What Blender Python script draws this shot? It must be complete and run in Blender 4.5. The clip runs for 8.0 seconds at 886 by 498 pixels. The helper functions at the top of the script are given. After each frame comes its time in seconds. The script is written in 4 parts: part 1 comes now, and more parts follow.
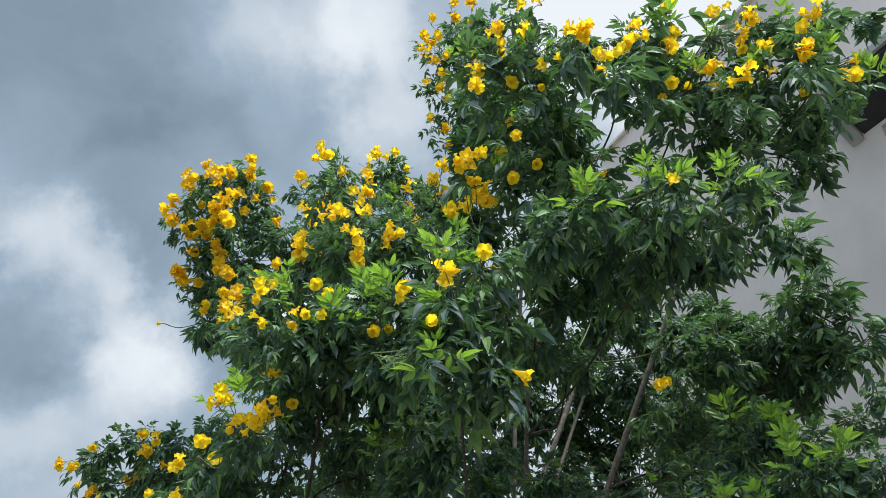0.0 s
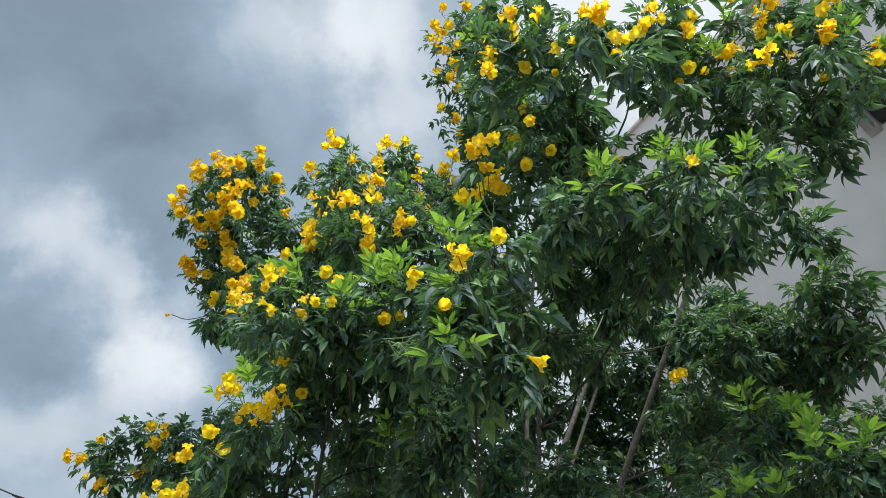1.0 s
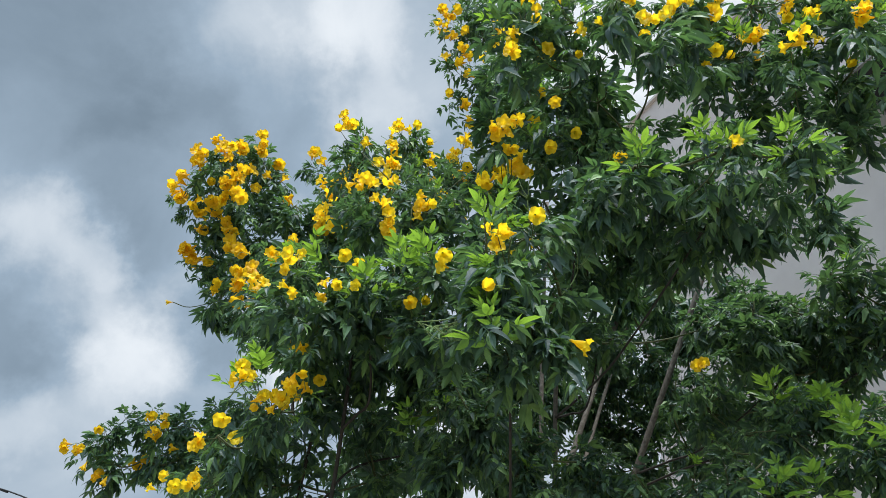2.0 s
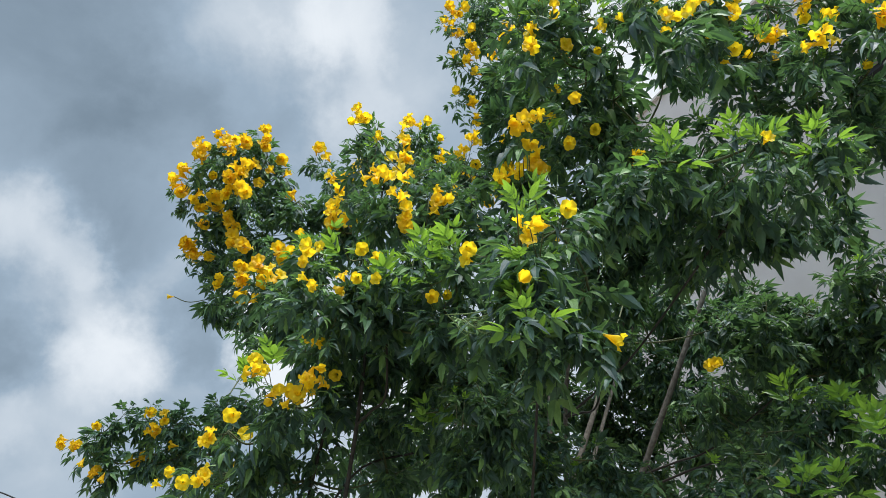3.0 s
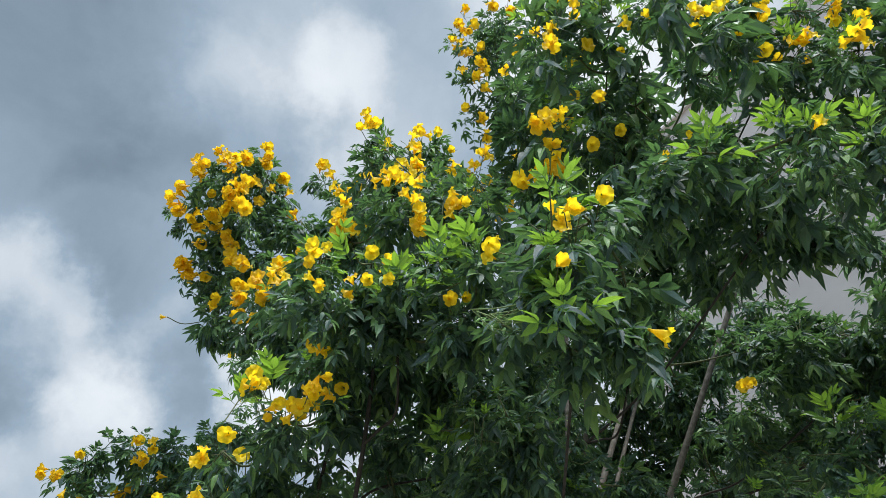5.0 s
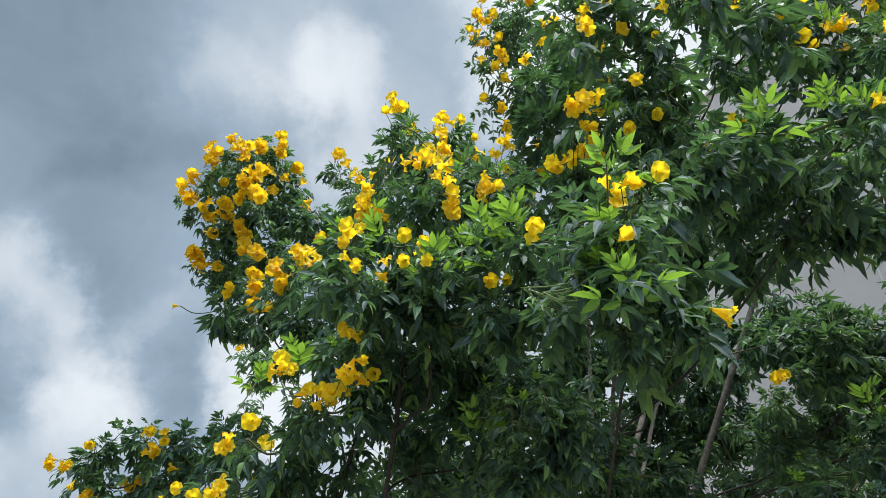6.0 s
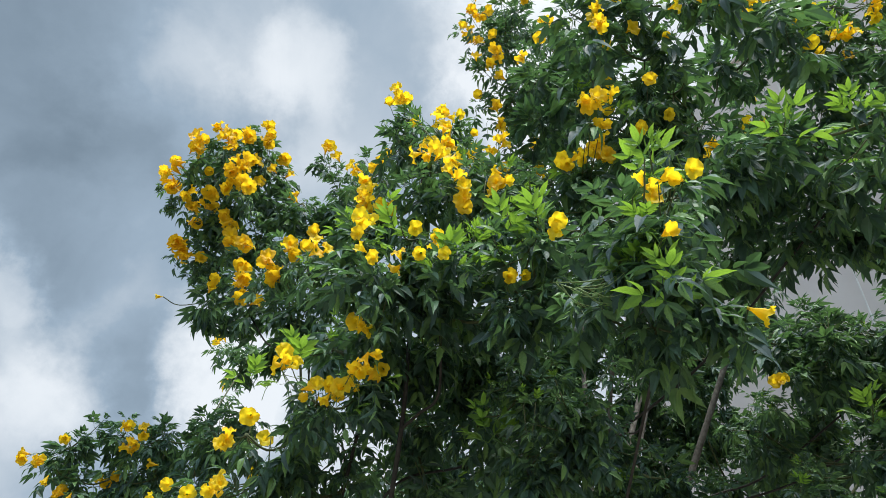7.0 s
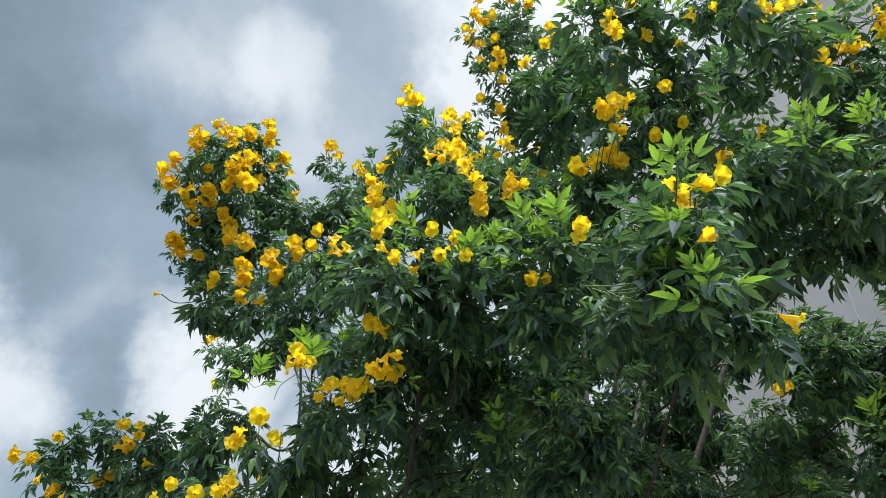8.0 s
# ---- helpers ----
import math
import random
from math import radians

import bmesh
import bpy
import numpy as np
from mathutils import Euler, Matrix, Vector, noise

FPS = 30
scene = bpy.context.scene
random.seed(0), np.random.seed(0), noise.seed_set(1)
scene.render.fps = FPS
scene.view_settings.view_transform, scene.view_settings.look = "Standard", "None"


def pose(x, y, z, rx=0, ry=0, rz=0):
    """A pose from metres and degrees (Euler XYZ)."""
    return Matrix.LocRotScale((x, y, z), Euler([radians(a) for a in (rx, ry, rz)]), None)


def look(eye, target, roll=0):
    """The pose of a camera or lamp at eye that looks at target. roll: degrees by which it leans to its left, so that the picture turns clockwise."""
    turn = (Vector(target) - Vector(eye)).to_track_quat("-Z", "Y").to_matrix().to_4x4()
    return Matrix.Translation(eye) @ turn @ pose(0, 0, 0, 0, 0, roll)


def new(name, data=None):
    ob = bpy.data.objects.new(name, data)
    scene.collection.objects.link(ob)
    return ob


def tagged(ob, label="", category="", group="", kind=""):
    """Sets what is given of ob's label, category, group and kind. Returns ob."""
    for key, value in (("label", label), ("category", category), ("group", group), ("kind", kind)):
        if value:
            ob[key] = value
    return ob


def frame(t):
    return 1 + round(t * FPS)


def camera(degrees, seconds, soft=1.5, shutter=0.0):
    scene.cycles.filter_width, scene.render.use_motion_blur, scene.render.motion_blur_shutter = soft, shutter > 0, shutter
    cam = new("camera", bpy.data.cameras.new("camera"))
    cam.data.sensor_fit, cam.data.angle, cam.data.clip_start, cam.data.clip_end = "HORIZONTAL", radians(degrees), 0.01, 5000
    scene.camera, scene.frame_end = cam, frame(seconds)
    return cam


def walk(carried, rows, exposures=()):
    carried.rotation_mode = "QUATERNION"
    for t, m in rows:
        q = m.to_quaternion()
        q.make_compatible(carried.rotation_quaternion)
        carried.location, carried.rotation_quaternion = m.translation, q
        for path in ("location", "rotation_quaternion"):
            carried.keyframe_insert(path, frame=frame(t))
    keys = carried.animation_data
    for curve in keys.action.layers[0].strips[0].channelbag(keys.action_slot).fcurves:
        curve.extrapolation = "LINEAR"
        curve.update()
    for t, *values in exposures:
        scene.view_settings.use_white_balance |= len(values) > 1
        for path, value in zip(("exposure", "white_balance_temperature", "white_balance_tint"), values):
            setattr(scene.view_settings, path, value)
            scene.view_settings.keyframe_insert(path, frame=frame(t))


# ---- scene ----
cam = camera(60.7, 8.0, soft=0.75)
PATH = [
    (0, (-0.023, 0.134, 1.543), (-0.009, 1.8, 2.65), 0.0),
    (0.5, (0.0, 0.159, 1.539), (-0.006, 1.824, 2.647), 0.4),
    (1, (-0.035, 0.204, 1.537), (-0.044, 1.872, 2.64), 0.5),
    (1.5, (-0.115, 0.266, 1.533), (-0.107, 1.936, 2.633), 0.4),
    (2, (-0.191, 0.302, 1.545), (-0.153, 1.976, 2.639), 0.1),
    (2.2, (-0.221, 0.319, 1.538), (-0.171, 1.991, 2.635), -0.0),
    (3.3, (-0.337, 0.375, 1.535), (-0.246, 2.04, 2.638), -0.1),
    (3.5, (-0.339, 0.402, 1.52), (-0.244, 2.059, 2.637), -0.3),
    (4, (-0.359, 0.468, 1.524), (-0.263, 2.107, 2.666), 0.1),
    (4.5, (-0.377, 0.535, 1.539), (-0.281, 2.151, 2.714), 0.2),
    (4.7, (-0.372, 0.566, 1.534), (-0.282, 2.172, 2.723), 0.3),
    (5.8, (-0.482, 0.702, 1.505), (-0.386, 2.289, 2.718), 0.5),
    (6, (-0.518, 0.716, 1.509), (-0.409, 2.305, 2.719), 0.5),
    (6.5, (-0.608, 0.75, 1.515), (-0.448, 2.336, 2.723), 0.2),
    (7, (-0.682, 0.788, 1.522), (-0.47, 2.365, 2.734), -0.2),
    (7.5, (-0.746, 0.809, 1.521), (-0.498, 2.378, 2.735), -0.4),
    (8, (-0.806, 0.816, 1.52), (-0.538, 2.378, 2.74), -0.3),
]
walk(cam, [(t, look(eye, target, roll)) for t, eye, target, roll in PATH])

# ---- sky, sun ----
SUN_DIR = Vector((0.16, -0.20, 0.97)).normalized()
world = bpy.data.worlds.new("overcast_sky")
scene.world = world
world.use_nodes = True
wn, wl = world.node_tree.nodes, world.node_tree.links
wn.clear()


def wnode(kind, **values):
    n = wn.new(kind)
    for k, v in values.items():
        n.inputs[k].default_value = v
    return n


def wmath(op, a, b=None, clamp=False):
    n = wn.new("ShaderNodeMath")
    n.operation, n.use_clamp = op, clamp
    for i, v in enumerate((a, b)):
        if v is None:
            continue
        if isinstance(v, (int, float)):
            n.inputs[i].default_value = v
        else:
            wl.new(v, n.inputs[i])
    return n.outputs[0]


sky = wn.new("ShaderNodeTexSky")
sky.sky_type, sky.sun_disc = "NISHITA", False
sky.sun_elevation = math.asin(SUN_DIR.z)
sky.sun_rotation = math.atan2(SUN_DIR.x, SUN_DIR.y)
coord = wn.new("ShaderNodeTexCoord")
way = coord.outputs["Generated"]
# cloud billows bend the way before the great cloud forms are read off it
bend = wnode("ShaderNodeTexNoise", Scale=7.0, Detail=8.0, Roughness=0.6)
wl.new(way, bend.inputs["Vector"])
bent = wn.new("ShaderNodeVectorMath")
bent.operation = "MULTIPLY_ADD"
wl.new(bend.outputs["Color"], bent.inputs[0])
bent.inputs[1].default_value = (0.20, 0.20, 0.20)
wl.new(way, bent.inputs[2])
shift = wn.new("ShaderNodeVectorMath")
shift.operation = "SUBTRACT"
wl.new(bent.outputs[0], shift.inputs[0])
shift.inputs[1].default_value = (0.10, 0.10, 0.10)
unit = wn.new("ShaderNodeVectorMath")
unit.operation = "NORMALIZE"
wl.new(shift.outputs[0], unit.inputs[0])
# the crisper cloud edges are bent far less
calm = wn.new("ShaderNodeMix")
calm.data_type = "VECTOR"
calm.inputs[0].default_value = 0.22
wl.new(way, calm.inputs[4])
wl.new(unit.outputs[0], calm.inputs[5])


def cloud_form(direction, near, far, source):
    """1 at the middle of a great cloud form, 0 beyond far degrees from it."""
    d = wn.new("ShaderNodeVectorMath")
    d.operation = "DOT_PRODUCT"
    wl.new(source, d.inputs[0])
    d.inputs[1].default_value = Vector(direction).normalized()
    r = wn.new("ShaderNodeMapRange")
    r.interpolation_type = "SMOOTHSTEP"
    wl.new(d.outputs["Value"], r.inputs["Value"])
    r.inputs["From Min"].default_value = math.cos(radians(far))
    r.inputs["From Max"].default_value = math.cos(radians(near))
    return r.outputs[0]


fine = wnode("ShaderNodeTexNoise", Scale=4.2, Detail=9.0, Roughness=0.56, Distortion=0.7)
broad = wnode("ShaderNodeTexNoise", Scale=2.2, Detail=3.0, Roughness=0.5)
for n in (fine, broad):
    wl.new(way, n.inputs["Vector"])
light = wmath("MULTIPLY_ADD", fine.outputs["Fac"], 0.40)
light.node.inputs[2].default_value = 0.205
light = wmath("ADD", light, wmath("MULTIPLY", broad.outputs["Fac"], 0.16))
CLOUDS = [
    ((-0.325, 0.716, 0.617), 0.7, 8.0, -0.12), ((-0.361, 0.762, 0.538), 0.5, 5.6, -0.16), ((-0.436, 0.587, 0.682), 1.3, 14.0, -0.23),
    ((-0.483, 0.676, 0.556), 0.8, 8.5, 0.07), ((-0.097, 0.639, 0.763), 0.4, 5.5, 0.24), ((-0.041, 0.681, 0.732), 0.4, 6.4, 0.08),
    ((-0.230, 0.669, 0.707), 0.8, 7.5, 0.05), ((-0.199, 0.720, 0.665), 0.7, 5.9, -0.09), ((-0.063, 0.740, 0.669), 0.5, 4.8, 0.15),
    ((-0.432, 0.763, 0.481), 0.6, 6.0, 0.16), ((-0.390, 0.779, 0.491), 0.2, 3.0, 0.12), ((-0.472, 0.728, 0.497), 0.5, 4.8, 0.09)]
LOW_CLOUDS = [
    ((-0.482, 0.783, 0.394), 0.5, 5.4, -0.12), ((-0.434, 0.816, 0.382), 0.3, 4.2, -0.07), ((-0.337, 0.838, 0.430), 0.5, 5.5, 0.10),
    ((-0.370, 0.855, 0.363), 0.7, 5.9, 0.12), ((-0.475, 0.822, 0.314), 0.5, 4.2, 0.15), ((0.213, 0.634, 0.744), 0.5, 8.5, 0.28)]
FAR_CLOUDS = [
    ((-0.284, 0.853, 0.437), 0.5, 5.0, -0.10),
    ((-0.341, 0.764, 0.548), 2.0, 8.0, 0.10), ((0.183, 0.563, 0.806), 2.0, 9.0, 0.25),
    ((-0.028, 0.603, 0.797), 2.0, 13.0, 0.11), ((-0.258, 0.607, 0.752), 2.0, 9.0, 0.08), ((0.286, 0.576, 0.766), 3.0, 14.0, 0.40), ((-0.155, 0.673, 0.723), 2.0, 9.0, 0.05),
    ((-0.420, 0.798, 0.432), 4.0, 17.0, 0.05), ((-0.472, 0.845, 0.251), 2.0, 10.0, 0.10), ((-0.342, 0.811, 0.475), 1.0, 6.0, -0.02), ((0.201, 0.874, 0.443), 3.0, 18.0, 0.25)]
BACK_CLOUDS = [
    ((-0.169, 0.866, 0.470), 0.5, 5.6, 0.31), ((-0.110, 0.891, 0.440), 0.5, 4.8, 0.22), ((-0.257, 0.830, 0.496), 0.5, 8.0, -0.20),
    ((-0.347, 0.847, 0.403), 0.5, 5.0, 0.15), ((-0.205, 0.665, 0.718), 0.7, 7.5, 0.06), ((-0.249, 0.725, 0.643), 0.8, 8.0, -0.06),
    ((-0.011, 0.954, 0.299), 0.5, 8.5, 0.25), ((-0.139, 0.889, 0.436), 0.5, 6.4, 0.22)]
CRISP_CLOUDS = [((-0.350, 0.854, 0.385), 2.2, 4.4, 0.05), ((-0.239, 0.814, 0.529), 2.0, 7.5, 0.11), ((-0.148, 0.889, 0.434), 2.0, 6.0, 0.12), ((-0.391, 0.775, 0.497), 2.0, 6.0, -0.07)]
for direction, near, far, gain in CLOUDS + LOW_CLOUDS + FAR_CLOUDS + BACK_CLOUDS:
    light = wmath("ADD", light, wmath("MULTIPLY", cloud_form(direction, near, far, unit.outputs[0]), gain))
for direction, near, far, gain in CRISP_CLOUDS:
    light = wmath("ADD", light, wmath("MULTIPLY", cloud_form(direction, near, far, calm.outputs[1]), gain))
# an overcast sky is brighter overhead and round the veiled sun
sep = wn.new("ShaderNodeSeparateXYZ")
wl.new(way, sep.inputs[0])
ramp = wn.new("ShaderNodeValToRGB")
wl.new(light, ramp.inputs[0])
els = ramp.color_ramp.elements
els[0].position, els[0].color = 0.0, (0.13, 0.185, 0.24, 1)
els[1].position, els[1].color = 1.0, (0.91, 0.965, 1.02, 1)
mid = els.new(0.5)
mid.color = (0.357, 0.463, 0.577, 1)
veil = wn.new("ShaderNodeVectorMath")
veil.operation = "DOT_PRODUCT"
wl.new(way, veil.inputs[0])
veil.inputs[1].default_value = Vector((0.08, -0.30, 0.95)).normalized()
glow = wn.new("ShaderNodeMapRange")
glow.interpolation_type = "SMOOTHSTEP"
wl.new(veil.outputs["Value"], glow.inputs["Value"])
glow.inputs["From Min"].default_value, glow.inputs["From Max"].default_value = 0.60, 1.0
glow.inputs["To Min"].default_value, glow.inputs["To Max"].default_value = 1.0, 9.0
lit = wn.new("ShaderNodeVectorMath")
lit.operation = "SCALE"
wl.new(ramp.outputs[0], lit.inputs[0])
wl.new(glow.outputs[0], lit.inputs["Scale"])
clouds = wnode("ShaderNodeBackground", Strength=1.0)
wl.new(lit.outputs[0], clouds.inputs["Color"])
clear = wnode("ShaderNodeBackground", Strength=0.06)
wl.new(sky.outputs[0], clear.inputs["Color"])
cover = wnode("ShaderNodeMixShader", Fac=0.93)
wl.new(clear.outputs[0], cover.inputs[1])
wl.new(clouds.outputs[0], cover.inputs[2])
world_out = wn.new("ShaderNodeOutputWorld")
wl.new(cover.outputs[0], world_out.inputs[0])

sun = new("sun", bpy.data.lights.new("sun", "SUN"))
sun.data.energy, sun.data.angle, sun.data.color = 5.3, radians(22), (1.0, 0.98, 0.95)
sun.matrix_world = look(SUN_DIR * 50, (0, 0, 0))


# ---- materials ----
def material(name, rough=0.6, spec=0.4):
    m = bpy.data.materials.new(name)
    m.use_nodes = True
    t = m.node_tree
    b = t.nodes["Principled BSDF"]
    b.inputs["Roughness"].default_value = rough
    b.inputs["Specular IOR Level"].default_value = spec
    return m, t.nodes, t.links, b


def ramp_node(nodes, stops):
    r = nodes.new("ShaderNodeValToRGB")
    e = r.color_ramp.elements
    e[0].position, e[0].color = stops[0][0], (*stops[0][1], 1)
    e[1].position, e[1].color = stops[-1][0], (*stops[-1][1], 1)
    for p, c in stops[1:-1]:
        e.new(p).color = (*c, 1)
    return r


def noise_node(nodes, links, scale, detail=4.0, rough=0.55, space="Object"):
    c = nodes.new("ShaderNodeTexCoord")
    n = nodes.new("ShaderNodeTexNoise")
    n.inputs["Scale"].default_value, n.inputs["Detail"].default_value = scale, detail
    n.inputs["Roughness"].default_value = rough
    links.new(c.outputs[space], n.inputs["Vector"])
    return n


def mix_colour(nodes, links, fac, a, b, blend="MIX"):
    m = nodes.new("ShaderNodeMix")
    m.data_type, m.blend_type = "RGBA", blend
    ins = [m.inputs[0], m.inputs[6], m.inputs[7]]
    for sock, v in zip(ins, (fac, a, b)):
        if hasattr(v, "links"):
            links.new(v, sock)
        elif isinstance(v, (int, float)):
            sock.default_value = v
        else:
            sock.default_value = (*v, 1)
    return m.outputs[2]


def bump(nodes, links, bsdf, height, strength, distance):
    b = nodes.new("ShaderNodeBump")
    b.inputs["Strength"].default_value, b.inputs["Distance"].default_value = strength, distance
    links.new(height, b.inputs["Height"])
    links.new(b.outputs[0], bsdf.inputs["Normal"])


def leaf_material(name, dark, middle, pale, thin, through_colour, rough):
    """A thin leaf: glossy skin, some light let through, each leaflet of its own green."""
    m, n, l, b = material(name, rough, 0.32)
    geo = n.new("ShaderNodeNewGeometry")
    tone = ramp_node(n, [(0.0, dark), (0.55, middle), (1.0, pale)])
    l.new(geo.outputs["Random Per Island"], tone.inputs[0])
    blotch = noise_node(n, l, 38.0, 3.0)
    spots = ramp_node(n, [(0.35, (0.72, 0.76, 0.68)), (0.7, (1.15, 1.12, 1.05))])
    l.new(blotch.outputs["Fac"], spots.inputs[0])
    col = mix_colour(n, l, 1.0, tone.outputs[0], spots.outputs[0], "MULTIPLY")
    l.new(col, b.inputs["Base Color"])
    veins = noise_node(n, l, 160.0, 2.0)
    bump(n, l, b, veins.outputs["Fac"], 0.25, 0.002)
    tr = n.new("ShaderNodeBsdfTranslucent")
    tr.inputs["Color"].default_value = (*through_colour, 1)
    both = n.new("ShaderNodeMixShader")
    both.inputs[0].default_value = thin
    l.new(b.outputs[0], both.inputs[1])
    l.new(tr.outputs[0], both.inputs[2])
    l.new(both.outputs[0], n["Material Output"].inputs["Surface"])
    return m


LEAF = leaf_material("mature_leaf", (0.028, 0.053, 0.055), (0.050, 0.102, 0.075), (0.155, 0.265, 0.075), 0.19, (0.19, 0.38, 0.10), 0.54)
YOUNG = leaf_material("young_leaf", (0.060, 0.14, 0.035), (0.115, 0.245, 0.04), (0.20, 0.37, 0.05), 0.32, (0.34, 0.57, 0.05), 0.44)


def petal_material(name, old, middle, fresh, through_colour):
    m, n, l, b = material(name, 0.55, 0.3)
    info = n.new("ShaderNodeObjectInfo")
    tone = ramp_node(n, [(0.0, old), (0.35, middle), (1.0, fresh)])
    l.new(info.outputs["Random"], tone.inputs[0])
    crinkle = noise_node(n, l, 60.0, 3.0)
    shade = ramp_node(n, [(0.3, (0.86, 0.80, 0.7)), (0.65, (1.03, 1.03, 1.0))])
    l.new(crinkle.outputs["Fac"], shade.inputs[0])
    col = mix_colour(n, l, 1.0, tone.outputs[0], shade.outputs[0], "MULTIPLY")
    l.new(col, b.inputs["Base Color"])
    bump(n, l, b, crinkle.outputs["Fac"], 0.5, 0.004)
    tr = n.new("ShaderNodeBsdfTranslucent")
    tr.inputs["Color"].default_value = (*through_colour, 1)
    both = n.new("ShaderNodeMixShader")
    both.inputs[0].default_value = 0.52
    l.new(b.outputs[0], both.inputs[1])
    l.new(tr.outputs[0], both.inputs[2])
    l.new(both.outputs[0], n["Material Output"].inputs["Surface"])
    return m


PETAL = petal_material("yellow_petal", (0.90, 0.53, 0.012), (0.95, 0.64, 0.016), (0.96, 0.75, 0.020), (1.0, 0.70, 0.02))
# the same yellow petal with the dimness of backlight put into its colour
BACKLIT_PETAL = petal_material("backlit_petal", (0.72, 0.41, 0.009), (0.80, 0.50, 0.011), (0.86, 0.60, 0.013), (0.88, 0.57, 0.015))


def plain(name, stops, scale, rough, bump_strength=0.4, bump_distance=0.004, detail=6.0):
    m, n, l, b = material(name, rough, 0.3)
    a = noise_node(n, l, scale, detail)
    c = noise_node(n, l, scale * 0.13, 3.0)
    r = ramp_node(n, stops)
    l.new(a.outputs["Fac"], r.inputs[0])
    broad_tone = ramp_node(n, [(0.3, (0.82, 0.82, 0.80)), (0.7, (1.08, 1.08, 1.08))])
    l.new(c.outputs["Fac"], broad_tone.inputs[0])
    l.new(mix_colour(n, l, 1.0, r.outputs[0], broad_tone.outputs[0], "MULTIPLY"), b.inputs["Base Color"])
    bump(n, l, b, a.outputs["Fac"], bump_strength, bump_distance)
    return m


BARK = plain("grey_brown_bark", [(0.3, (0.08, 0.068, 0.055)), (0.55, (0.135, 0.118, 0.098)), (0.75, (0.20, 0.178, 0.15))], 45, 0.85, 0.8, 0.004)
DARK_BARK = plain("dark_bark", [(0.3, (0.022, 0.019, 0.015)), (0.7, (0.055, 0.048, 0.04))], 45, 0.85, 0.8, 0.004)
TWIG = plain("green_twig", [(0.3, (0.06, 0.075, 0.03)), (0.7, (0.12, 0.13, 0.05))], 60, 0.7)
POD = plain("pale_green_pod", [(0.3, (0.13, 0.19, 0.06)), (0.7, (0.20, 0.28, 0.09))], 60, 0.6)
CALYX = plain("green_calyx", [(0.3, (0.10, 0.20, 0.04)), (0.7, (0.17, 0.28, 0.06))], 60, 0.6)
RENDER_COAT = plain("painted_render", [(0.3, (0.62, 0.545, 0.52)), (0.6, (0.68, 0.605, 0.58)), (0.8, (0.71, 0.64, 0.615))], 3.0, 0.85, 0.15, 0.004)
CONCRETE = plain("grey_concrete", [(0.3, (0.26, 0.25, 0.25)), (0.7, (0.40, 0.39, 0.38))], 9.0, 0.9)
FRAME_PAINT = plain("red_brown_paint", [(0.3, (0.16, 0.05, 0.035)), (0.7, (0.24, 0.085, 0.06))], 14.0, 0.55)
DARK_SHEET = plain("dark_board_and_soffit", [(0.3, (0.018, 0.017, 0.02)), (0.7, (0.035, 0.033, 0.036))], 10.0, 0.7)
GROUND = plain("damp_brown_earth", [(0.3, (0.12, 0.104, 0.082)), (0.5, (0.18, 0.16, 0.13)), (0.72, (0.25, 0.225, 0.19))], 7.0, 0.95, 0.7, 0.03, 10.0)
WIRE = plain("black_rubber", [(0.3, (0.015, 0.015, 0.016)), (0.7, (0.03, 0.03, 0.03))], 30, 0.6)


def glass_material():
    m, n, l, b = material("window_glass", 0.06, 0.5)
    b.inputs["Base Color"].default_value = (0.75, 0.78, 0.78, 1)
    b.inputs["Transmission Weight"].default_value = 1.0
    b.inputs["IOR"].default_value = 1.45
    return m


GLASS = glass_material()
CURTAIN = plain("pale_curtain", [(0.3, (0.62, 0.60, 0.57)), (0.7, (0.74, 0.72, 0.69))], 6.0, 0.9)


# ---- building helpers ----
def mesh_of(name, verts, faces, mats, face_mats=None, smooth=False):
    me = bpy.data.meshes.new(name)
    me.from_pydata(verts, [], faces)
    for m in mats:
        me.materials.append(m)
    if face_mats is not None:
        me.polygons.foreach_set("material_index", np.asarray(face_mats, dtype=np.int32))
    if smooth:
        me.polygons.foreach_set("use_smooth", np.ones(len(faces), dtype=bool))
    me.update()
    return me


def part(name, me, parent, label="", kind=""):
    ob = new(name, me)
    ob.parent = parent
    return tagged(ob, label, kind=kind)


def thing(name, place, label, category, group="", kind=""):
    ob = new(name)
    ob.empty_display_size = 0.2
    ob.matrix_world = place
    return tagged(ob, label, category, group, kind)


def bevelled(name, boxes, mat, bevel=0.008):
    """One mesh of bevelled boxes, each (x0, y0, z0, x1, y1, z1)."""
    bm = bmesh.new()
    for x0, y0, z0, x1, y1, z1 in boxes:
        m = Matrix.Translation(((x0 + x1) / 2, (y0 + y1) / 2, (z0 + z1) / 2)) @ Matrix.Diagonal((x1 - x0, y1 - y0, z1 - z0, 1))
        bmesh.ops.create_cube(bm, size=1.0, matrix=m)
    if bevel:
        bmesh.ops.bevel(bm, geom=bm.edges[:], offset=bevel, segments=2, affect="EDGES")
    me = bpy.data.meshes.new(name)
    bm.to_mesh(me)
    bm.free()
    me.materials.append(mat)
    return me


def smooth_line(points, steps):
    """A Catmull-Rom line through the points."""
    p = [Vector(q) for q in points]
    p = [p[0] * 2 - p[1]] + p + [p[-1] * 2 - p[-2]]
    line = []
    for i in range(1, len(p) - 2):
        for k in range(steps):
            u = k / steps
            line.append(0.5 * (2 * p[i] + (p[i + 1] - p[i - 1]) * u + (2 * p[i - 1] - 5 * p[i] + 4 * p[i + 1] - p[i + 2]) * u * u
                               + (3 * p[i] - p[i - 1] - 3 * p[i + 1] + p[i + 2]) * u ** 3))
    return line + [p[-2]]


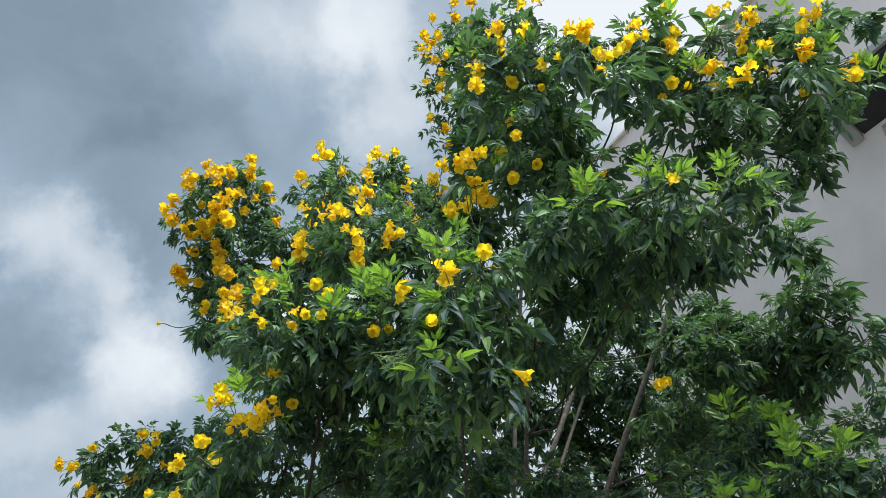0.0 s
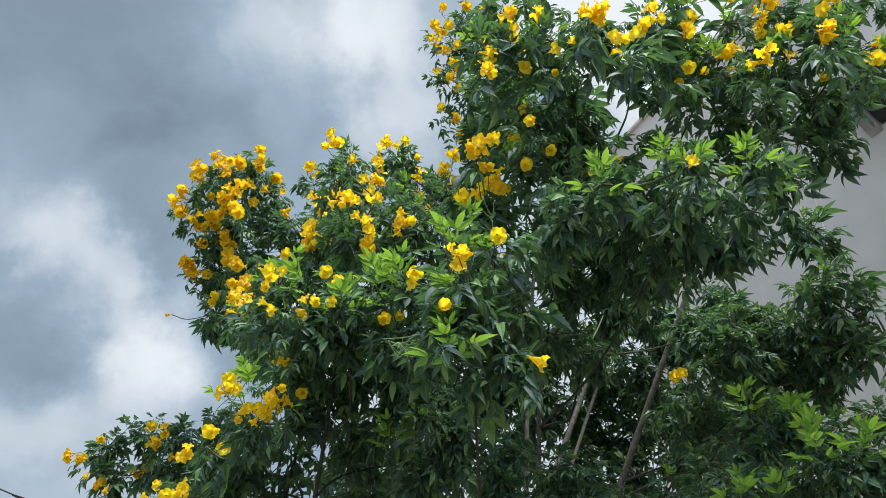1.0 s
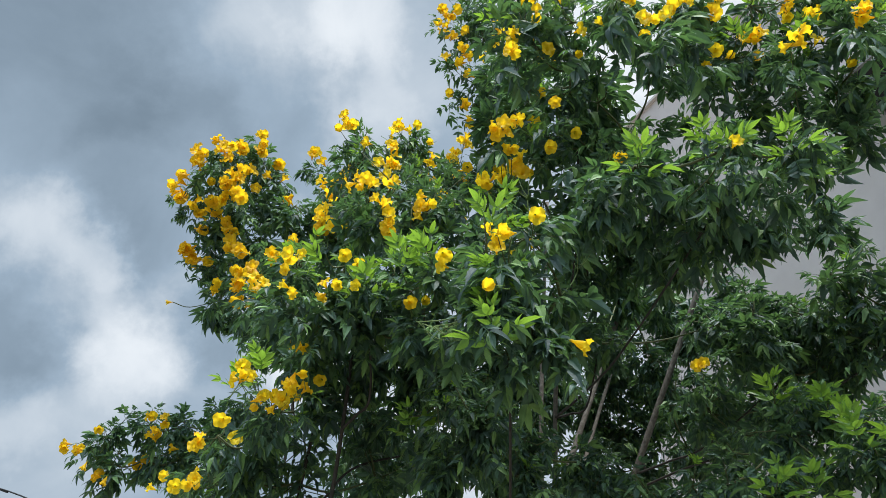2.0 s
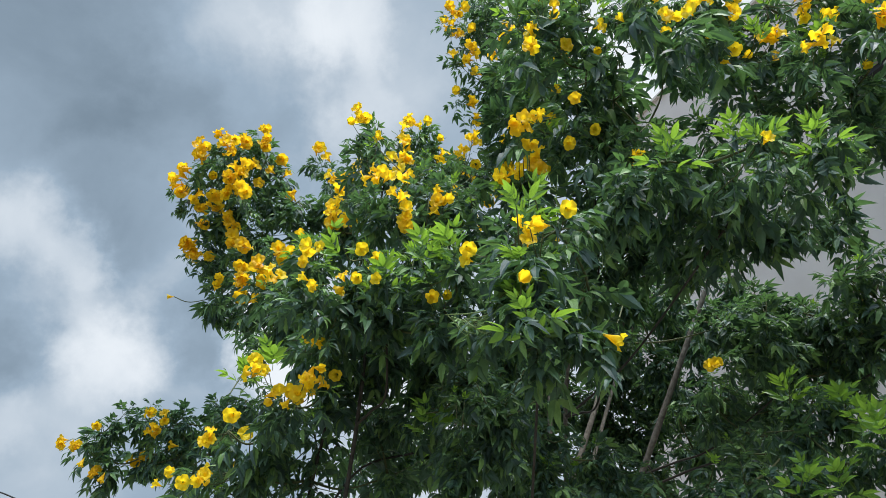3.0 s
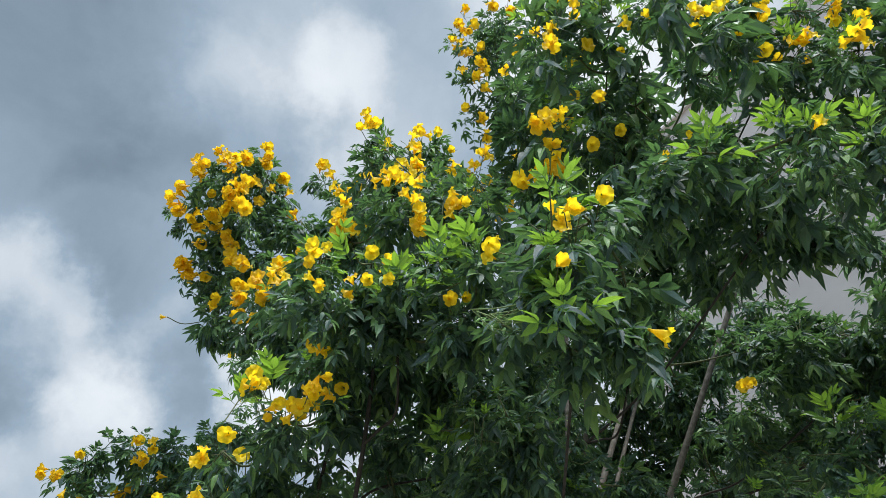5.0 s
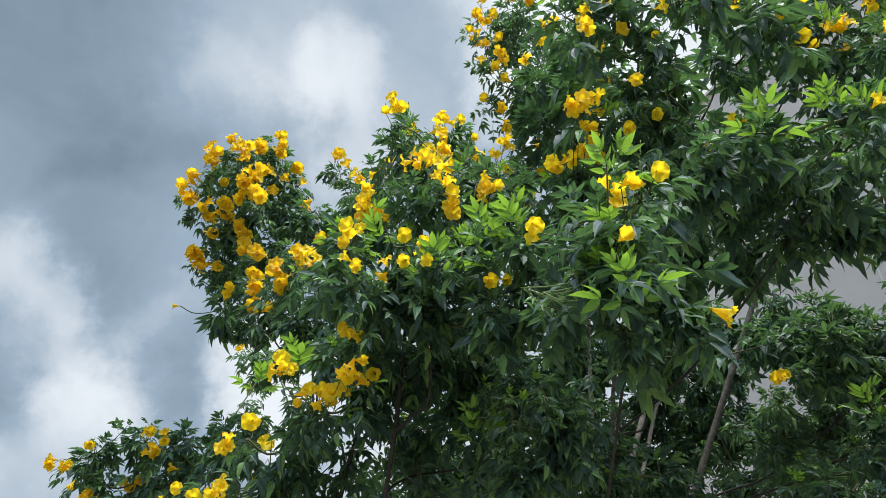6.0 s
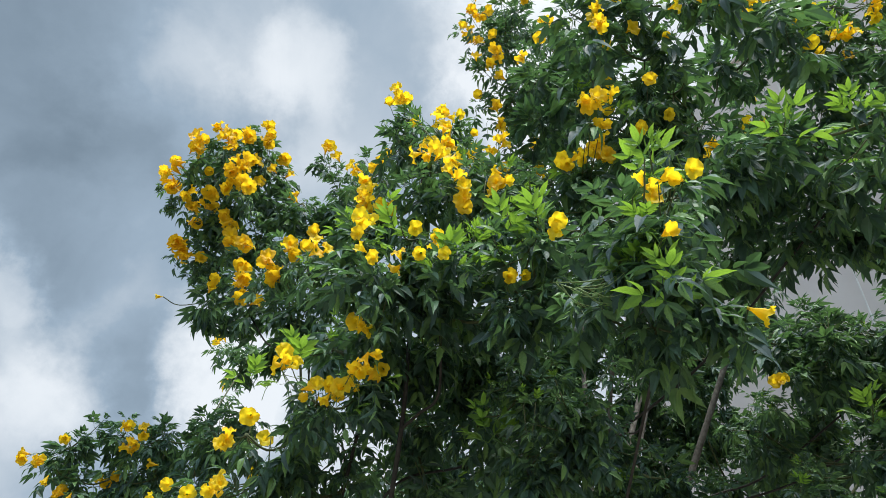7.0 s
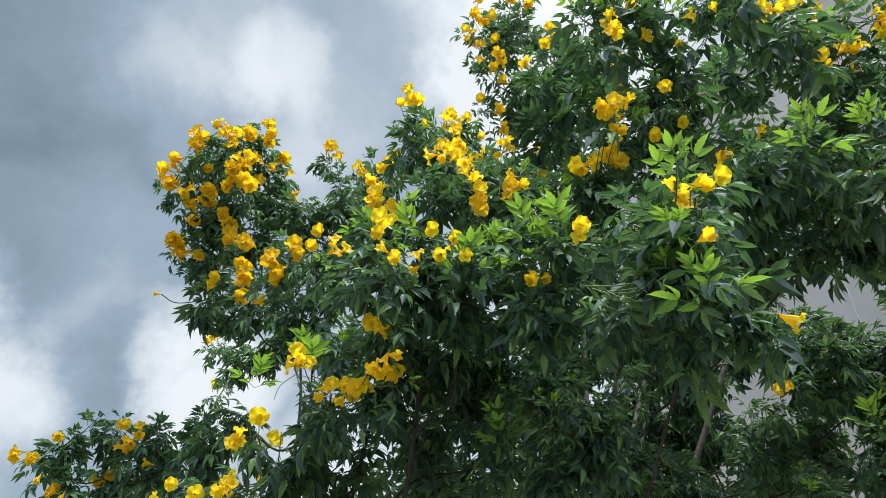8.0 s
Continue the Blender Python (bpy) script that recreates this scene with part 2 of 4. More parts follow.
def tube(verts, faces, line, r0, r1, sides=6, knots=0.0, rng=random):
    """Adds a tapered tube along the line to verts and faces."""
    base, last = len(verts), len(line) - 1
    side = Vector((1, 0, 0))
    for i, q in enumerate(line):
        d = (line[min(i + 1, last)] - line[max(i - 1, 0)]).normalized()
        side = side - d * side.dot(d)
        side = side.normalized() if side.length > 1e-4 else d.orthogonal().normalized()
        up = d.cross(side)
        r = (r0 + (r1 - r0) * i / last) * (1 + knots * rng.uniform(-1, 1))
        for k in range(sides):
            a = 2 * math.pi * k / sides
            verts.append(q + side * (r * math.cos(a)) + up * (r * math.sin(a)))
    for i in range(last):
        for k in range(sides):
            a, b = base + i * sides + k, base + i * sides + (k + 1) % sides
            faces.append((a, b, b + sides, a + sides))
    faces.append(tuple(base + last * sides + k for k in range(sides)))
    faces.append(tuple(base + k for k in reversed(range(sides))))


# ---- ground and house ----
g_verts, g_faces, n_ring, n_spoke = [], [], 26, 64
for i in range(n_ring):
    r = 0.6 * (1.42 ** i)
    for k in range(n_spoke):
        a = 2 * math.pi * k / n_spoke
        x, y = r * math.cos(a), 3 + r * math.sin(a)
        z = 0.05 * noise.noise((x * 0.35, y * 0.35, 0)) - 0.03 if r < 60 else -0.03
        g_verts.append((x, y, z))
g_verts.append((0, 3, -0.02))
for i in range(n_ring - 1):
    for k in range(n_spoke):
        a, b = i * n_spoke + k, i * n_spoke + (k + 1) % n_spoke
        g_faces.append((a, a + n_spoke, b + n_spoke, b))
for k in range(n_spoke):
    g_faces.append((len(g_verts) - 1, k, (k + 1) % n_spoke))
ground = new("ground", mesh_of("ground", g_verts, g_faces, [GROUND], smooth=True))
tagged(ground, "bare damp brown earth of an open yard", "ground", kind="structure")

# the house stands with its long side wall at local x = 0, running away along +y
HOUSE = Matrix.Translation((2.85, 3.9, 0)) @ Matrix.Rotation(math.atan2(0.40, 0.9165), 4, "Z")
house = thing("house", HOUSE, "pale pinkish-white rendered house with a concrete window hood", "house")
END, START, TOP, DEEP = 2.75, -7.0, 6.9, 6.0
WIN = (-1.75, -0.10, 3.55, 4.97)


def wall_with_window():
    """The side wall as four bevel-free blocks round the window opening, joined to one outline."""
    bm = bmesh.new()
    ys, zs = [START, WIN[0], WIN[1], END], [0, WIN[2], WIN[3], TOP]
    grid = {}
    for s, x in ((0, 0.0), (1, 0.23)):
        for i, y in enumerate(ys):
            for k, z in enumerate(zs):
                grid[s, i, k] = bm.verts.new((x, y, z))
    for i in range(3):
        for k in range(3):
            if (i, k) == (1, 1):
                continue
            bm.faces.new((grid[0, i, k], grid[0, i, k + 1], grid[0, i + 1, k + 1], grid[0, i + 1, k]))
            bm.faces.new((grid[1, i, k], grid[1, i + 1, k], grid[1, i + 1, k + 1], grid[1, i, k + 1]))
    for a, b in (((1, 1), (2, 1)), ((2, 1), (2, 2)), ((2, 2), (1, 2)), ((1, 2), (1, 1))):
        bm.faces.new((grid[(0, *a)], grid[(0, *b)], grid[(1, *b)], grid[(1, *a)]))
    for k in range(3):
        bm.faces.new((grid[0, 3, k], grid[0, 3, k + 1], grid[1, 3, k + 1], grid[1, 3, k]))
        bm.faces.new((grid[1, 0, k], grid[1, 0, k + 1], grid[0, 0, k + 1], grid[0, 0, k]))
        bm.faces.new((grid[0, k, 3], grid[1, k, 3], grid[1, k + 1, 3], grid[0, k + 1, 3]))
    bmesh.ops.recalc_face_normals(bm, faces=bm.faces[:])
    me = bpy.data.meshes.new("wall")
    bm.to_mesh(me)
    bm.free()
    me.materials.append(RENDER_COAT)
    return me


part("wall", wall_with_window(), house)
part("wall", bevelled("wall", [(0.23, END - 0.23, 0, DEEP, END, TOP)], RENDER_COAT, 0), house)
part("wall", bevelled("wall", [(0.23, START, 0, DEEP, START + 0.23, TOP)], RENDER_COAT, 0), house)
part("wall", bevelled("wall", [(DEEP - 0.23, START + 0.23, 0, DEEP, END - 0.23, TOP)], RENDER_COAT, 0), house)
part("roof", bevelled("roof", [(0.23, START + 0.23, TOP - 0.35, DEEP - 0.23, END - 0.23, TOP - 0.2)], CONCRETE, 0), house, "flat grey concrete roof")
part("parapet_cap", bevelled("parapet_cap", [(-0.03, START - 0.03, TOP, 0.26, END + 0.03, TOP + 0.05)], RENDER_COAT, 0.01), house)
part("plaster_joint", bevelled("plaster_joint", [(-0.003, 0.655, 0.02, 0.001, 0.664, TOP - 0.02)], CURTAIN, 0), house, "pale hairline joint in the plaster")
# hood over the window: slab, fascia and a slanting bracket at its end
part("window_hood", bevelled("window_hood", [(-0.27, -2.4, 5.27, 0.0, 0.13, 5.34)], CONCRETE, 0.008), house, "grey concrete slab with a dark underside")
# wedge below the slab, coloured near black
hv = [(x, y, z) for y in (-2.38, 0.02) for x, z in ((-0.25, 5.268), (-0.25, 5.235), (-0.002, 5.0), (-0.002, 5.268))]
part("hood_soffit", mesh_of("hood_soffit", hv, [(0, 1, 2, 3), (7, 6, 5, 4)] + [(i, i + 4, (i + 1) % 4 + 4, (i + 1) % 4) for i in range(4)], [DARK_SHEET]), house, "near-black underside of the hood")
bv, bf = [], []
for y in (0.03, 0.12):
    bv += [(-0.004, y, 4.96), (-0.004, y, 5.10), (-0.20, y, 5.265), (-0.27, y, 5.265), (-0.27, y, 5.22)]
bf = [(0, 1, 2, 3, 4), (9, 8, 7, 6, 5)] + [(i, i + 5, (i + 1) % 5 + 5, (i + 1) % 5) for i in range(5)]
part("hood_bracket", mesh_of("hood_bracket", bv, bf, [CONCRETE]), house, "slanting grey concrete bracket")
window = part("window", bevelled("window", [(0.05, WIN[0] + 0.002, WIN[2], 0.13, WIN[0] + 0.07, WIN[3]), (0.05, WIN[1] - 0.07, WIN[2], 0.13, WIN[1] - 0.002, WIN[3]),
                                            (0.05, WIN[0] + 0.07, WIN[2], 0.13, WIN[1] - 0.07, WIN[2] + 0.07), (0.05, WIN[0] + 0.07, WIN[3] - 0.07, 0.13, WIN[1] - 0.07, WIN[3]),
                                            (0.05, -0.97, WIN[2] + 0.07, 0.13, -0.90, WIN[3] - 0.07)], FRAME_PAINT, 0.006), house, "red-brown painted window frame")
for y0, y1 in ((WIN[0] + 0.07, -0.97), (-0.90, WIN[1] - 0.07)):
    pane = part("pane", bevelled("pane", [(0.085, y0, WIN[2] + 0.07, 0.093, y1, 4.72)], GLASS, 0), window)
    pane.visible_shadow = False
    part("top_panel", bevelled("top_panel", [(0.07, y0, 4.725, 0.10, y1, WIN[3] - 0.07)], DARK_SHEET, 0.004), window, "dark board over the panes")
    part("curtain", bevelled("curtain", [(0.16, y0, WIN[2] + 0.07, 0.17, y1, 4.72)], CURTAIN, 0), window, "pale curtain behind the glass")

# overhead cable low in the open sky
cv, cf = [], []
tube(cv, cf, smooth_line([(-9.5, 9.5, 5.6), (-5.16, 9.0, 4.0), (-4.83, 8.96, 3.89), (-2.0, 8.6, 3.05), (4.5, 7.62, 2.4)], 10), 0.009, 0.009, 6)
cable = new("overhead_cable", mesh_of("overhead_cable", cv, cf, [WIRE], smooth=True))
tagged(cable, "thin black cable slung from the house wall", "cable")

# ---- leaves ----
COARSE = ((0.15, 0.38), (0.38, 0.55), (0.74, 0.30))
FINE = ((0.10, 0.26), (0.20, 0.47), (0.27, 0.43), (0.37, 0.56), (0.45, 0.49), (0.55, 0.51), (0.64, 0.39), (0.75, 0.34), (0.86, 0.15))


def leaflet_faces(rows):
    """The faces of a leaflet with so many rows of three points between its two ends."""
    faces, end = [(0, 2, 1), (0, 3, 2)], 3 * rows + 1
    for i in range(1, end - 3, 3):
        faces += [(i, i + 1, i + 4, i + 3), (i + 1, i + 2, i + 5, i + 4)]
    return faces + [(end - 3, end - 2, end), (end - 2, end - 1, end)]


def leaflet(profile, length, width, fold, droop, rng):
    """A lance-shaped leaflet along +x, folded on its midrib, its tip bent down."""
    side = rng.uniform(-0.09, 0.09) * length
    ripple = rng.uniform(-0.02, 0.02)
    pts = []
    for x, w in ((0.0, 0.0), *profile, (1.0, 0.0)):
        z = -droop * length * x * x + ripple * length * math.sin(7 * x)
        if w == 0:
            pts.append((x * length, side * x, z))
        else:
            ww = w * width * rng.uniform(0.9, 1.1)
            pts += [(x * length, side * x + ww, z + fold * ww), (x * length, side * x, z), (x * length, side * x - ww, z + fold * ww)]
    return np.array(pts)


def turn(pts, m):
    return pts @ np.array(m.to_3x3()).T + np.array(m.translation)


def compound_leaf(pairs, rng, young, profile):
    """A feathered leaf one unit long: leaflets in pairs along a drooping stalk, one at its end."""
    sag = rng.uniform(0.10, 0.24) if young else rng.uniform(0.20, 0.42)
    verts, faces = [], []
    pattern = leaflet_faces(len(profile))

    def stalk(u):
        return Vector((u, 0, -sag * u * u))

    def add(pts):
        base = sum(len(v) for v in verts)
        verts.append(pts)
        faces.extend(tuple(base + i for i in f) for f in pattern)

    for i in range(pairs):
        u = 0.26 + 0.36 * i / max(1, pairs - 1)
        size = (0.42 + 0.06 * i) * rng.uniform(0.88, 1.12)
        for s in (-1, 1):
            a = s * rng.uniform(40, 62)
            m = Matrix.Translation(stalk(u)) @ Euler((radians(rng.uniform(-32, 32) - s * 14), radians(rng.uniform(2, 22) if not young else rng.uniform(-12, 14)), radians(a))).to_matrix().to_4x4()
            add(turn(leaflet(profile, size, size * rng.uniform(0.29, 0.39), rng.uniform(0.15, 0.6), rng.uniform(0.12, 0.4) if young else rng.uniform(0.15, 0.75), rng), m))
    m = Matrix.Translation(stalk(0.62)) @ Euler((radians(rng.uniform(-15, 15)), radians(rng.uniform(8, 30) if not young else rng.uniform(-8, 10)), radians(rng.uniform(-8, 8)))).to_matrix().to_4x4()
    add(turn(leaflet(profile, 0.56, 0.56 * rng.uniform(0.28, 0.38), 0.3, rng.uniform(0.18, 0.45), rng), m))
    base = sum(len(v) for v in verts)
    w = 0.009
    strip = []
    for u in (0.0, 0.33, 0.64):
        q = stalk(u)
        strip += [(q.x, w, q.z), (q.x, -w, q.z), (q.x, 0, q.z - 1.6 * w)]
    verts.append(np.array(strip))
    for i in (0, 3):
        for k in range(3):
            faces.append((base + i + k, base + i + (k + 1) % 3, base + i + 3 + (k + 1) % 3, base + i + 3 + k))
    return np.concatenate(verts), faces


OLD_LEAVES, NEW_LEAVES = {}, {}
for profile in (COARSE, FINE):
    leaf_rng = random.Random(11)
    OLD_LEAVES[profile] = [compound_leaf(p, leaf_rng, False, profile) for p in (2, 3, 3, 3, 2, 3)]
    NEW_LEAVES[profile] = [compound_leaf(p, leaf_rng, True, profile) for p in (2, 3, 2, 3)]
OLD_MESH = [mesh_of("leaf", [tuple(v) for v in vs], fs, [LEAF]) for vs, fs in OLD_LEAVES[FINE]]
NEW_MESH = [mesh_of("leaf", [tuple(v) for v in vs], fs, [YOUNG]) for vs, fs in NEW_LEAVES[FINE]]


def leaf_pose(place, direction, length, roll):
    """A leaf at place whose stalk runs along direction, its upper side up."""
    x = direction.normalized()
    y = Vector((0, 0, 1)).cross(x)
    y = y.normalized() if y.length > 0.05 else Vector((0, 1, 0))
    z = x.cross(y)
    m = Matrix((x, y, z)).transposed().to_4x4()
    return Matrix.Translation(place) @ m @ Matrix.Rotation(roll, 4, "X") @ Matrix.Diagonal((length, length, length, 1))


def shoot(tip, axis, length, fresh, rng, leaves, scale=1.0):
    """A leafy shoot that ends at tip: leaves in crossed pairs, small and pale at the end, large and hanging further down."""
    axis = axis.normalized()
    side = axis.orthogonal().normalized()
    spin = rng.uniform(0, math.pi)
    d, node = 0.0, 0
    while d < length:
        spot = tip - axis * d + Vector((0, 0, -0.25 * d * d / length)) * (1 - abs(axis.z))
        grown = min(1.0, 0.45 + node * 0.22)
        size = rng.uniform(0.105, 0.155) * grown * scale
        out_angle = radians(min(82, 26 + 15 * node + rng.uniform(-8, 8)))
        for k in (0, 1):
            turn_q = Matrix.Rotation(spin + k * math.pi + rng.uniform(-0.3, 0.3), 3, axis)
            way_out = axis * math.cos(out_angle) + (turn_q @ side) * math.sin(out_angle)
            is_young = node < fresh
            way_out.z -= 0.22 * node * rng.uniform(0.3, 1.4) + (0.0 if is_young else rng.uniform(0.0, 0.35))
            leaves.append((leaf_pose(spot, way_out, size, rng.uniform(-0.75, 0.75)), is_young, rng.randrange(12)))
        spin += math.pi / 2
        d += (0.022 + 0.010 * node) * scale
        node += 1


def new_shoot(tip, axis, rng, leaves):
    """An upright end of new growth: few broad pale leaves held up and out."""
    axis = axis.normalized()
    side = axis.orthogonal().normalized()
    spin = rng.uniform(0, math.pi)
    for node in range(3):
        spot = tip - axis * (0.014 + 0.034 * node)
        out_angle = radians(16 + 19 * node + rng.uniform(-6, 6))
        for k in (0, 1):
            way_out = axis * math.cos(out_angle) + (Matrix.Rotation(spin + k * math.pi, 3, axis) @ side) * math.sin(out_angle)
            leaves.append((leaf_pose(spot, way_out, rng.uniform(0.085, 0.125) * (0.75 + 0.16 * node), rng.uniform(-0.3, 0.3)), True, rng.randrange(12)))
        spin += math.pi / 2


def foliage_mesh(name, leaves, profile):
    """All the given leaves joined into one mesh."""
    vs, fs, mi, base = [], [], [], 0
    for m, is_young, pick in leaves:
        tv, tf = NEW_LEAVES[profile][pick % 4] if is_young else OLD_LEAVES[profile][pick % 6]
        vs.append(turn(tv, m))
        fs.extend([tuple(base + i for i in f) for f in tf])
        mi.extend([1 if is_young else 0] * len(tf))
        base += len(tv)
    return mesh_of(name, np.concatenate(vs).tolist(), fs, [LEAF, YOUNG], mi)


# ---- flowers ----
def trumpet(rng, openness, petal):
    """A trumpet flower along +z: slim tube, widening bell, five broad ruffled lobes."""
    rows, sides = [(0.0, 0.0028), (0.011, 0.0040), (0.021, 0.0078), (0.030, 0.0112), (0.038, 0.0128)], 30
    verts, faces = [], []
    for z, r in rows:
        for k in range(sides):
            a = 2 * math.pi * k / sides
            rr = r * (1 + 0.06 * math.cos(5 * a))
            verts.append((rr * math.cos(a), rr * 0.9 * math.sin(a), z))
    lobes = [rng.uniform(0.85, 1.15) for _ in range(5)]
    curl = [rng.uniform(-0.1, 1.3) for _ in range(5)]
    wave = rng.uniform(0, 6)
    for step in (0.4, 0.75, 1.0):
        for k in range(sides):
            a = 2 * math.pi * k / sides
            which = int(round(a / (2 * math.pi / 5))) % 5
            round_ = abs(math.cos(2.5 * a)) ** 0.6
            reach = 0.0128 + step * (0.0152 + 0.0046 * round_) * openness * lobes[which]
            reach *= 1 + 0.025 * step * math.sin(11 * a + 2 * wave)
            z = 0.038 + step * (0.008 + 0.006 * (1 - openness)) + (0.0050 * math.sin(6 * a + wave) + 0.0022 * math.sin(11 * a - wave)) * step * step
            z -= 0.0075 * step * step * openness * round_ * curl[which]
            verts.append((reach * math.cos(a), reach * math.sin(a), z))
    n = len(rows) + 3
    for i in range(n - 1):
        for k in range(sides):
            a, b = i * sides + k, i * sides + (k + 1) % sides
            faces.append((a, b, b + sides, a + sides))
    return mesh_of("flower", verts, faces, [petal], smooth=True)


flower_rng = random.Random(5)
FLOWERS = [trumpet(flower_rng, o, PETAL) for o in (1.0, 1.15, 0.95, 1.1, 0.8, 0.6, 1.05, 0.35)]
# far-bough flowers, narrower, in the petal colour darkened for backlight
BACKLIT_FLOWERS = [trumpet(flower_rng, o, BACKLIT_PETAL) for o in (0.8, 0.95, 0.7, 0.85, 0.55, 0.9, 0.75, 0.35)]


def aim(place, direction, spin, size):
    q = direction.normalized().to_track_quat("Z", "Y").to_matrix().to_4x4()
    return Matrix.Translation(place) @ q @ Matrix.Rotation(spin, 4, "Z") @ Matrix.Diagonal((size, size, size, 1))


def flower_cluster(tree, place, count, outward, rng, size=1.0, loose=1.0, flowers=FLOWERS, wander=0.7):
    """A spray of trumpets at a twig's end; the stalks and cups are one part, each flower a piece of it."""
    sv, sf = [], []
    root = place - outward * (0.03 + 0.012 * count ** 0.5)
    spread = 0.014 * loose * count ** 0.5 if count > 1 else 0.0
    poses = []
    for i in range(count):
        for attempt in range(12):
            v = Vector((rng.gauss(0, 1), rng.gauss(0, 1), rng.gauss(0, 1))).normalized()
            d = (outward * (0.7 if count > 1 else 1.0) + v * (1.2 if count > 1 else wander) + Vector((0, -0.08, -0.05))).normalized()
            spot = place + d * spread * rng.uniform(0.7, 1.4) + Vector((rng.gauss(0, 0.4), rng.gauss(0, 0.4), rng.gauss(0, 0.5))) * spread
            if all((spot - q).length > 0.019 for q, _ in poses):
                break
        poses.append((spot, d))
    for spot, d in poses:
        s = size * rng.uniform(0.88, 1.1)
        foot = spot - d * 0.040 * s
        tube(sv, sf, smooth_line([root, root.lerp(foot, 0.5) + Vector((0, 0, 0.004)), foot - d * 0.006], 3), 0.0011, 0.0011, 4)
        tube(sv, sf, [foot - d * 0.007, foot - d * 0.002, foot + d * 0.004], 0.0016, 0.0036, 6)
    for i in range(rng.randrange(0, 3)):
        v = Vector((rng.gauss(0, 1), rng.gauss(0, 1) + 0.8, rng.gauss(0, 0.6) + 0.5)).normalized()
        tip = root + (outward + v).normalized() * rng.uniform(0.03, 0.07)
        tube(sv, sf, [root, root.lerp(tip, 0.55) + Vector((0, 0, 0.006)), root.lerp(tip, 0.85), tip], 0.0008, 0.0018, 4)
    if count > 2 and rng.random() < 0.3:
        # a few slim green pods hang on below the flowers
        for i in range(rng.randrange(2, 5)):
            v = Vector((rng.gauss(0, 0.6), rng.gauss(0, 0.6), -0.6)).normalized()
            end = root + v * rng.uniform(0.07, 0.12)
            tube(sv, sf, smooth_line([root, root.lerp(end, 0.5) + Vector((v.x, v.y, 0.3)) * 0.03, end], 3), 0.0014, 0.0010, 4)
    spray = part("flower_stem", mesh_of("flower_stem", sv, sf, [CALYX]), tree)
    for spot, d in poses:
        s = size * rng.uniform(0.86, 1.10)
        f = part("flower", flowers[rng.randrange(8)], spray)
        f.matrix_local = aim(spot - d * 0.040 * s, d, rng.uniform(0, 6.28), s)


# ---- the two shrubs ----
# clumps of leaves on each bough (x, y, z, radius) and flower sprays (x, y, z, flowers)
CLUMPS, SPRAYS = {}, {}
CLUMPS["west_far"] = [
    (-1.70, 4.46, 4.71, 0.12), (-1.55, 4.42, 4.42, 0.12), (-1.50, 4.30, 4.92, 0.10), (-1.59, 4.49, 4.26, 0.08), (-1.05, 4.26, 4.45, 0.10),
    (-1.61, 4.39, 4.89, 0.16), (-1.31, 4.29, 4.81, 0.16), (-1.45, 4.37, 4.56, 0.21), (-1.18, 4.36, 4.49, 0.16), (-1.50, 4.48, 4.10, 0.14),
    (-1.28, 4.37, 4.21, 0.20), (-1.50, 4.49, 3.87, 0.15), (-1.25, 4.36, 3.78, 0.17), (-1.04, 4.35, 4.27, 0.17), (-0.90, 4.33, 4.47, 0.10),
    (-0.79, 4.26, 4.39, 0.18)]
SPRAYS["west_far"] = [
    (-1.68, 4.12, 4.77, 3), (-1.70, 4.15, 4.70, 3), (-1.58, 4.12, 4.86, 2), (-1.49, 4.12, 4.85, 3), (-1.50, 4.05, 4.69, 4),
    (-1.38, 4.05, 4.73, 4), (-1.31, 4.14, 4.94, 2), (-1.28, 4.12, 4.82, 4), (-1.81, 4.25, 4.67, 4), (-1.85, 4.33, 4.62, 5),
    (-1.83, 4.36, 4.57, 2), (-1.75, 4.36, 4.54, 2), (-1.62, 4.25, 4.63, 1), (-1.38, 4.02, 4.49, 5), (-1.43, 4.00, 4.40, 5),
    (-1.45, 4.05, 4.35, 2), (-1.34, 4.00, 4.32, 4), (-1.61, 4.30, 4.50, 2), (-1.71, 4.45, 4.49, 2), (-1.60, 4.40, 4.49, 3),
    (-1.48, 4.30, 4.34, 3), (-1.34, 4.12, 4.63, 2), (-1.19, 4.26, 4.78, 2), (-1.25, 4.20, 4.65, 1)]
SPRAYS["west_far"] += [
    (-1.15, 4.26, 4.68, 1), (-1.31, 4.20, 4.54, 1), (-1.10, 4.30, 4.54, 2), (-1.72, 4.43, 4.20, 6), (-1.68, 4.43, 4.13, 2),
    (-1.59, 4.40, 4.10, 1), (-1.44, 4.25, 4.23, 3), (-1.40, 4.22, 4.09, 4), (-1.29, 4.08, 3.96, 3), (-1.30, 4.08, 3.85, 2),
    (-1.44, 4.20, 3.83, 1), (-1.45, 4.20, 3.78, 1), (-1.66, 4.40, 4.36, 2), (-1.03, 3.74, 3.72, 4), (-1.10, 3.73, 3.62, 3),
    (-1.06, 3.73, 3.54, 3), (-1.26, 4.05, 3.74, 4), (-1.25, 4.05, 3.65, 2), (-1.17, 4.00, 3.58, 1), (-0.94, 4.01, 4.66, 2),
    (-0.87, 4.00, 4.61, 1), (-0.92, 3.70, 3.81, 1), (-0.94, 3.60, 3.64, 1), (-1.73, 4.23, 3.71, 0)]
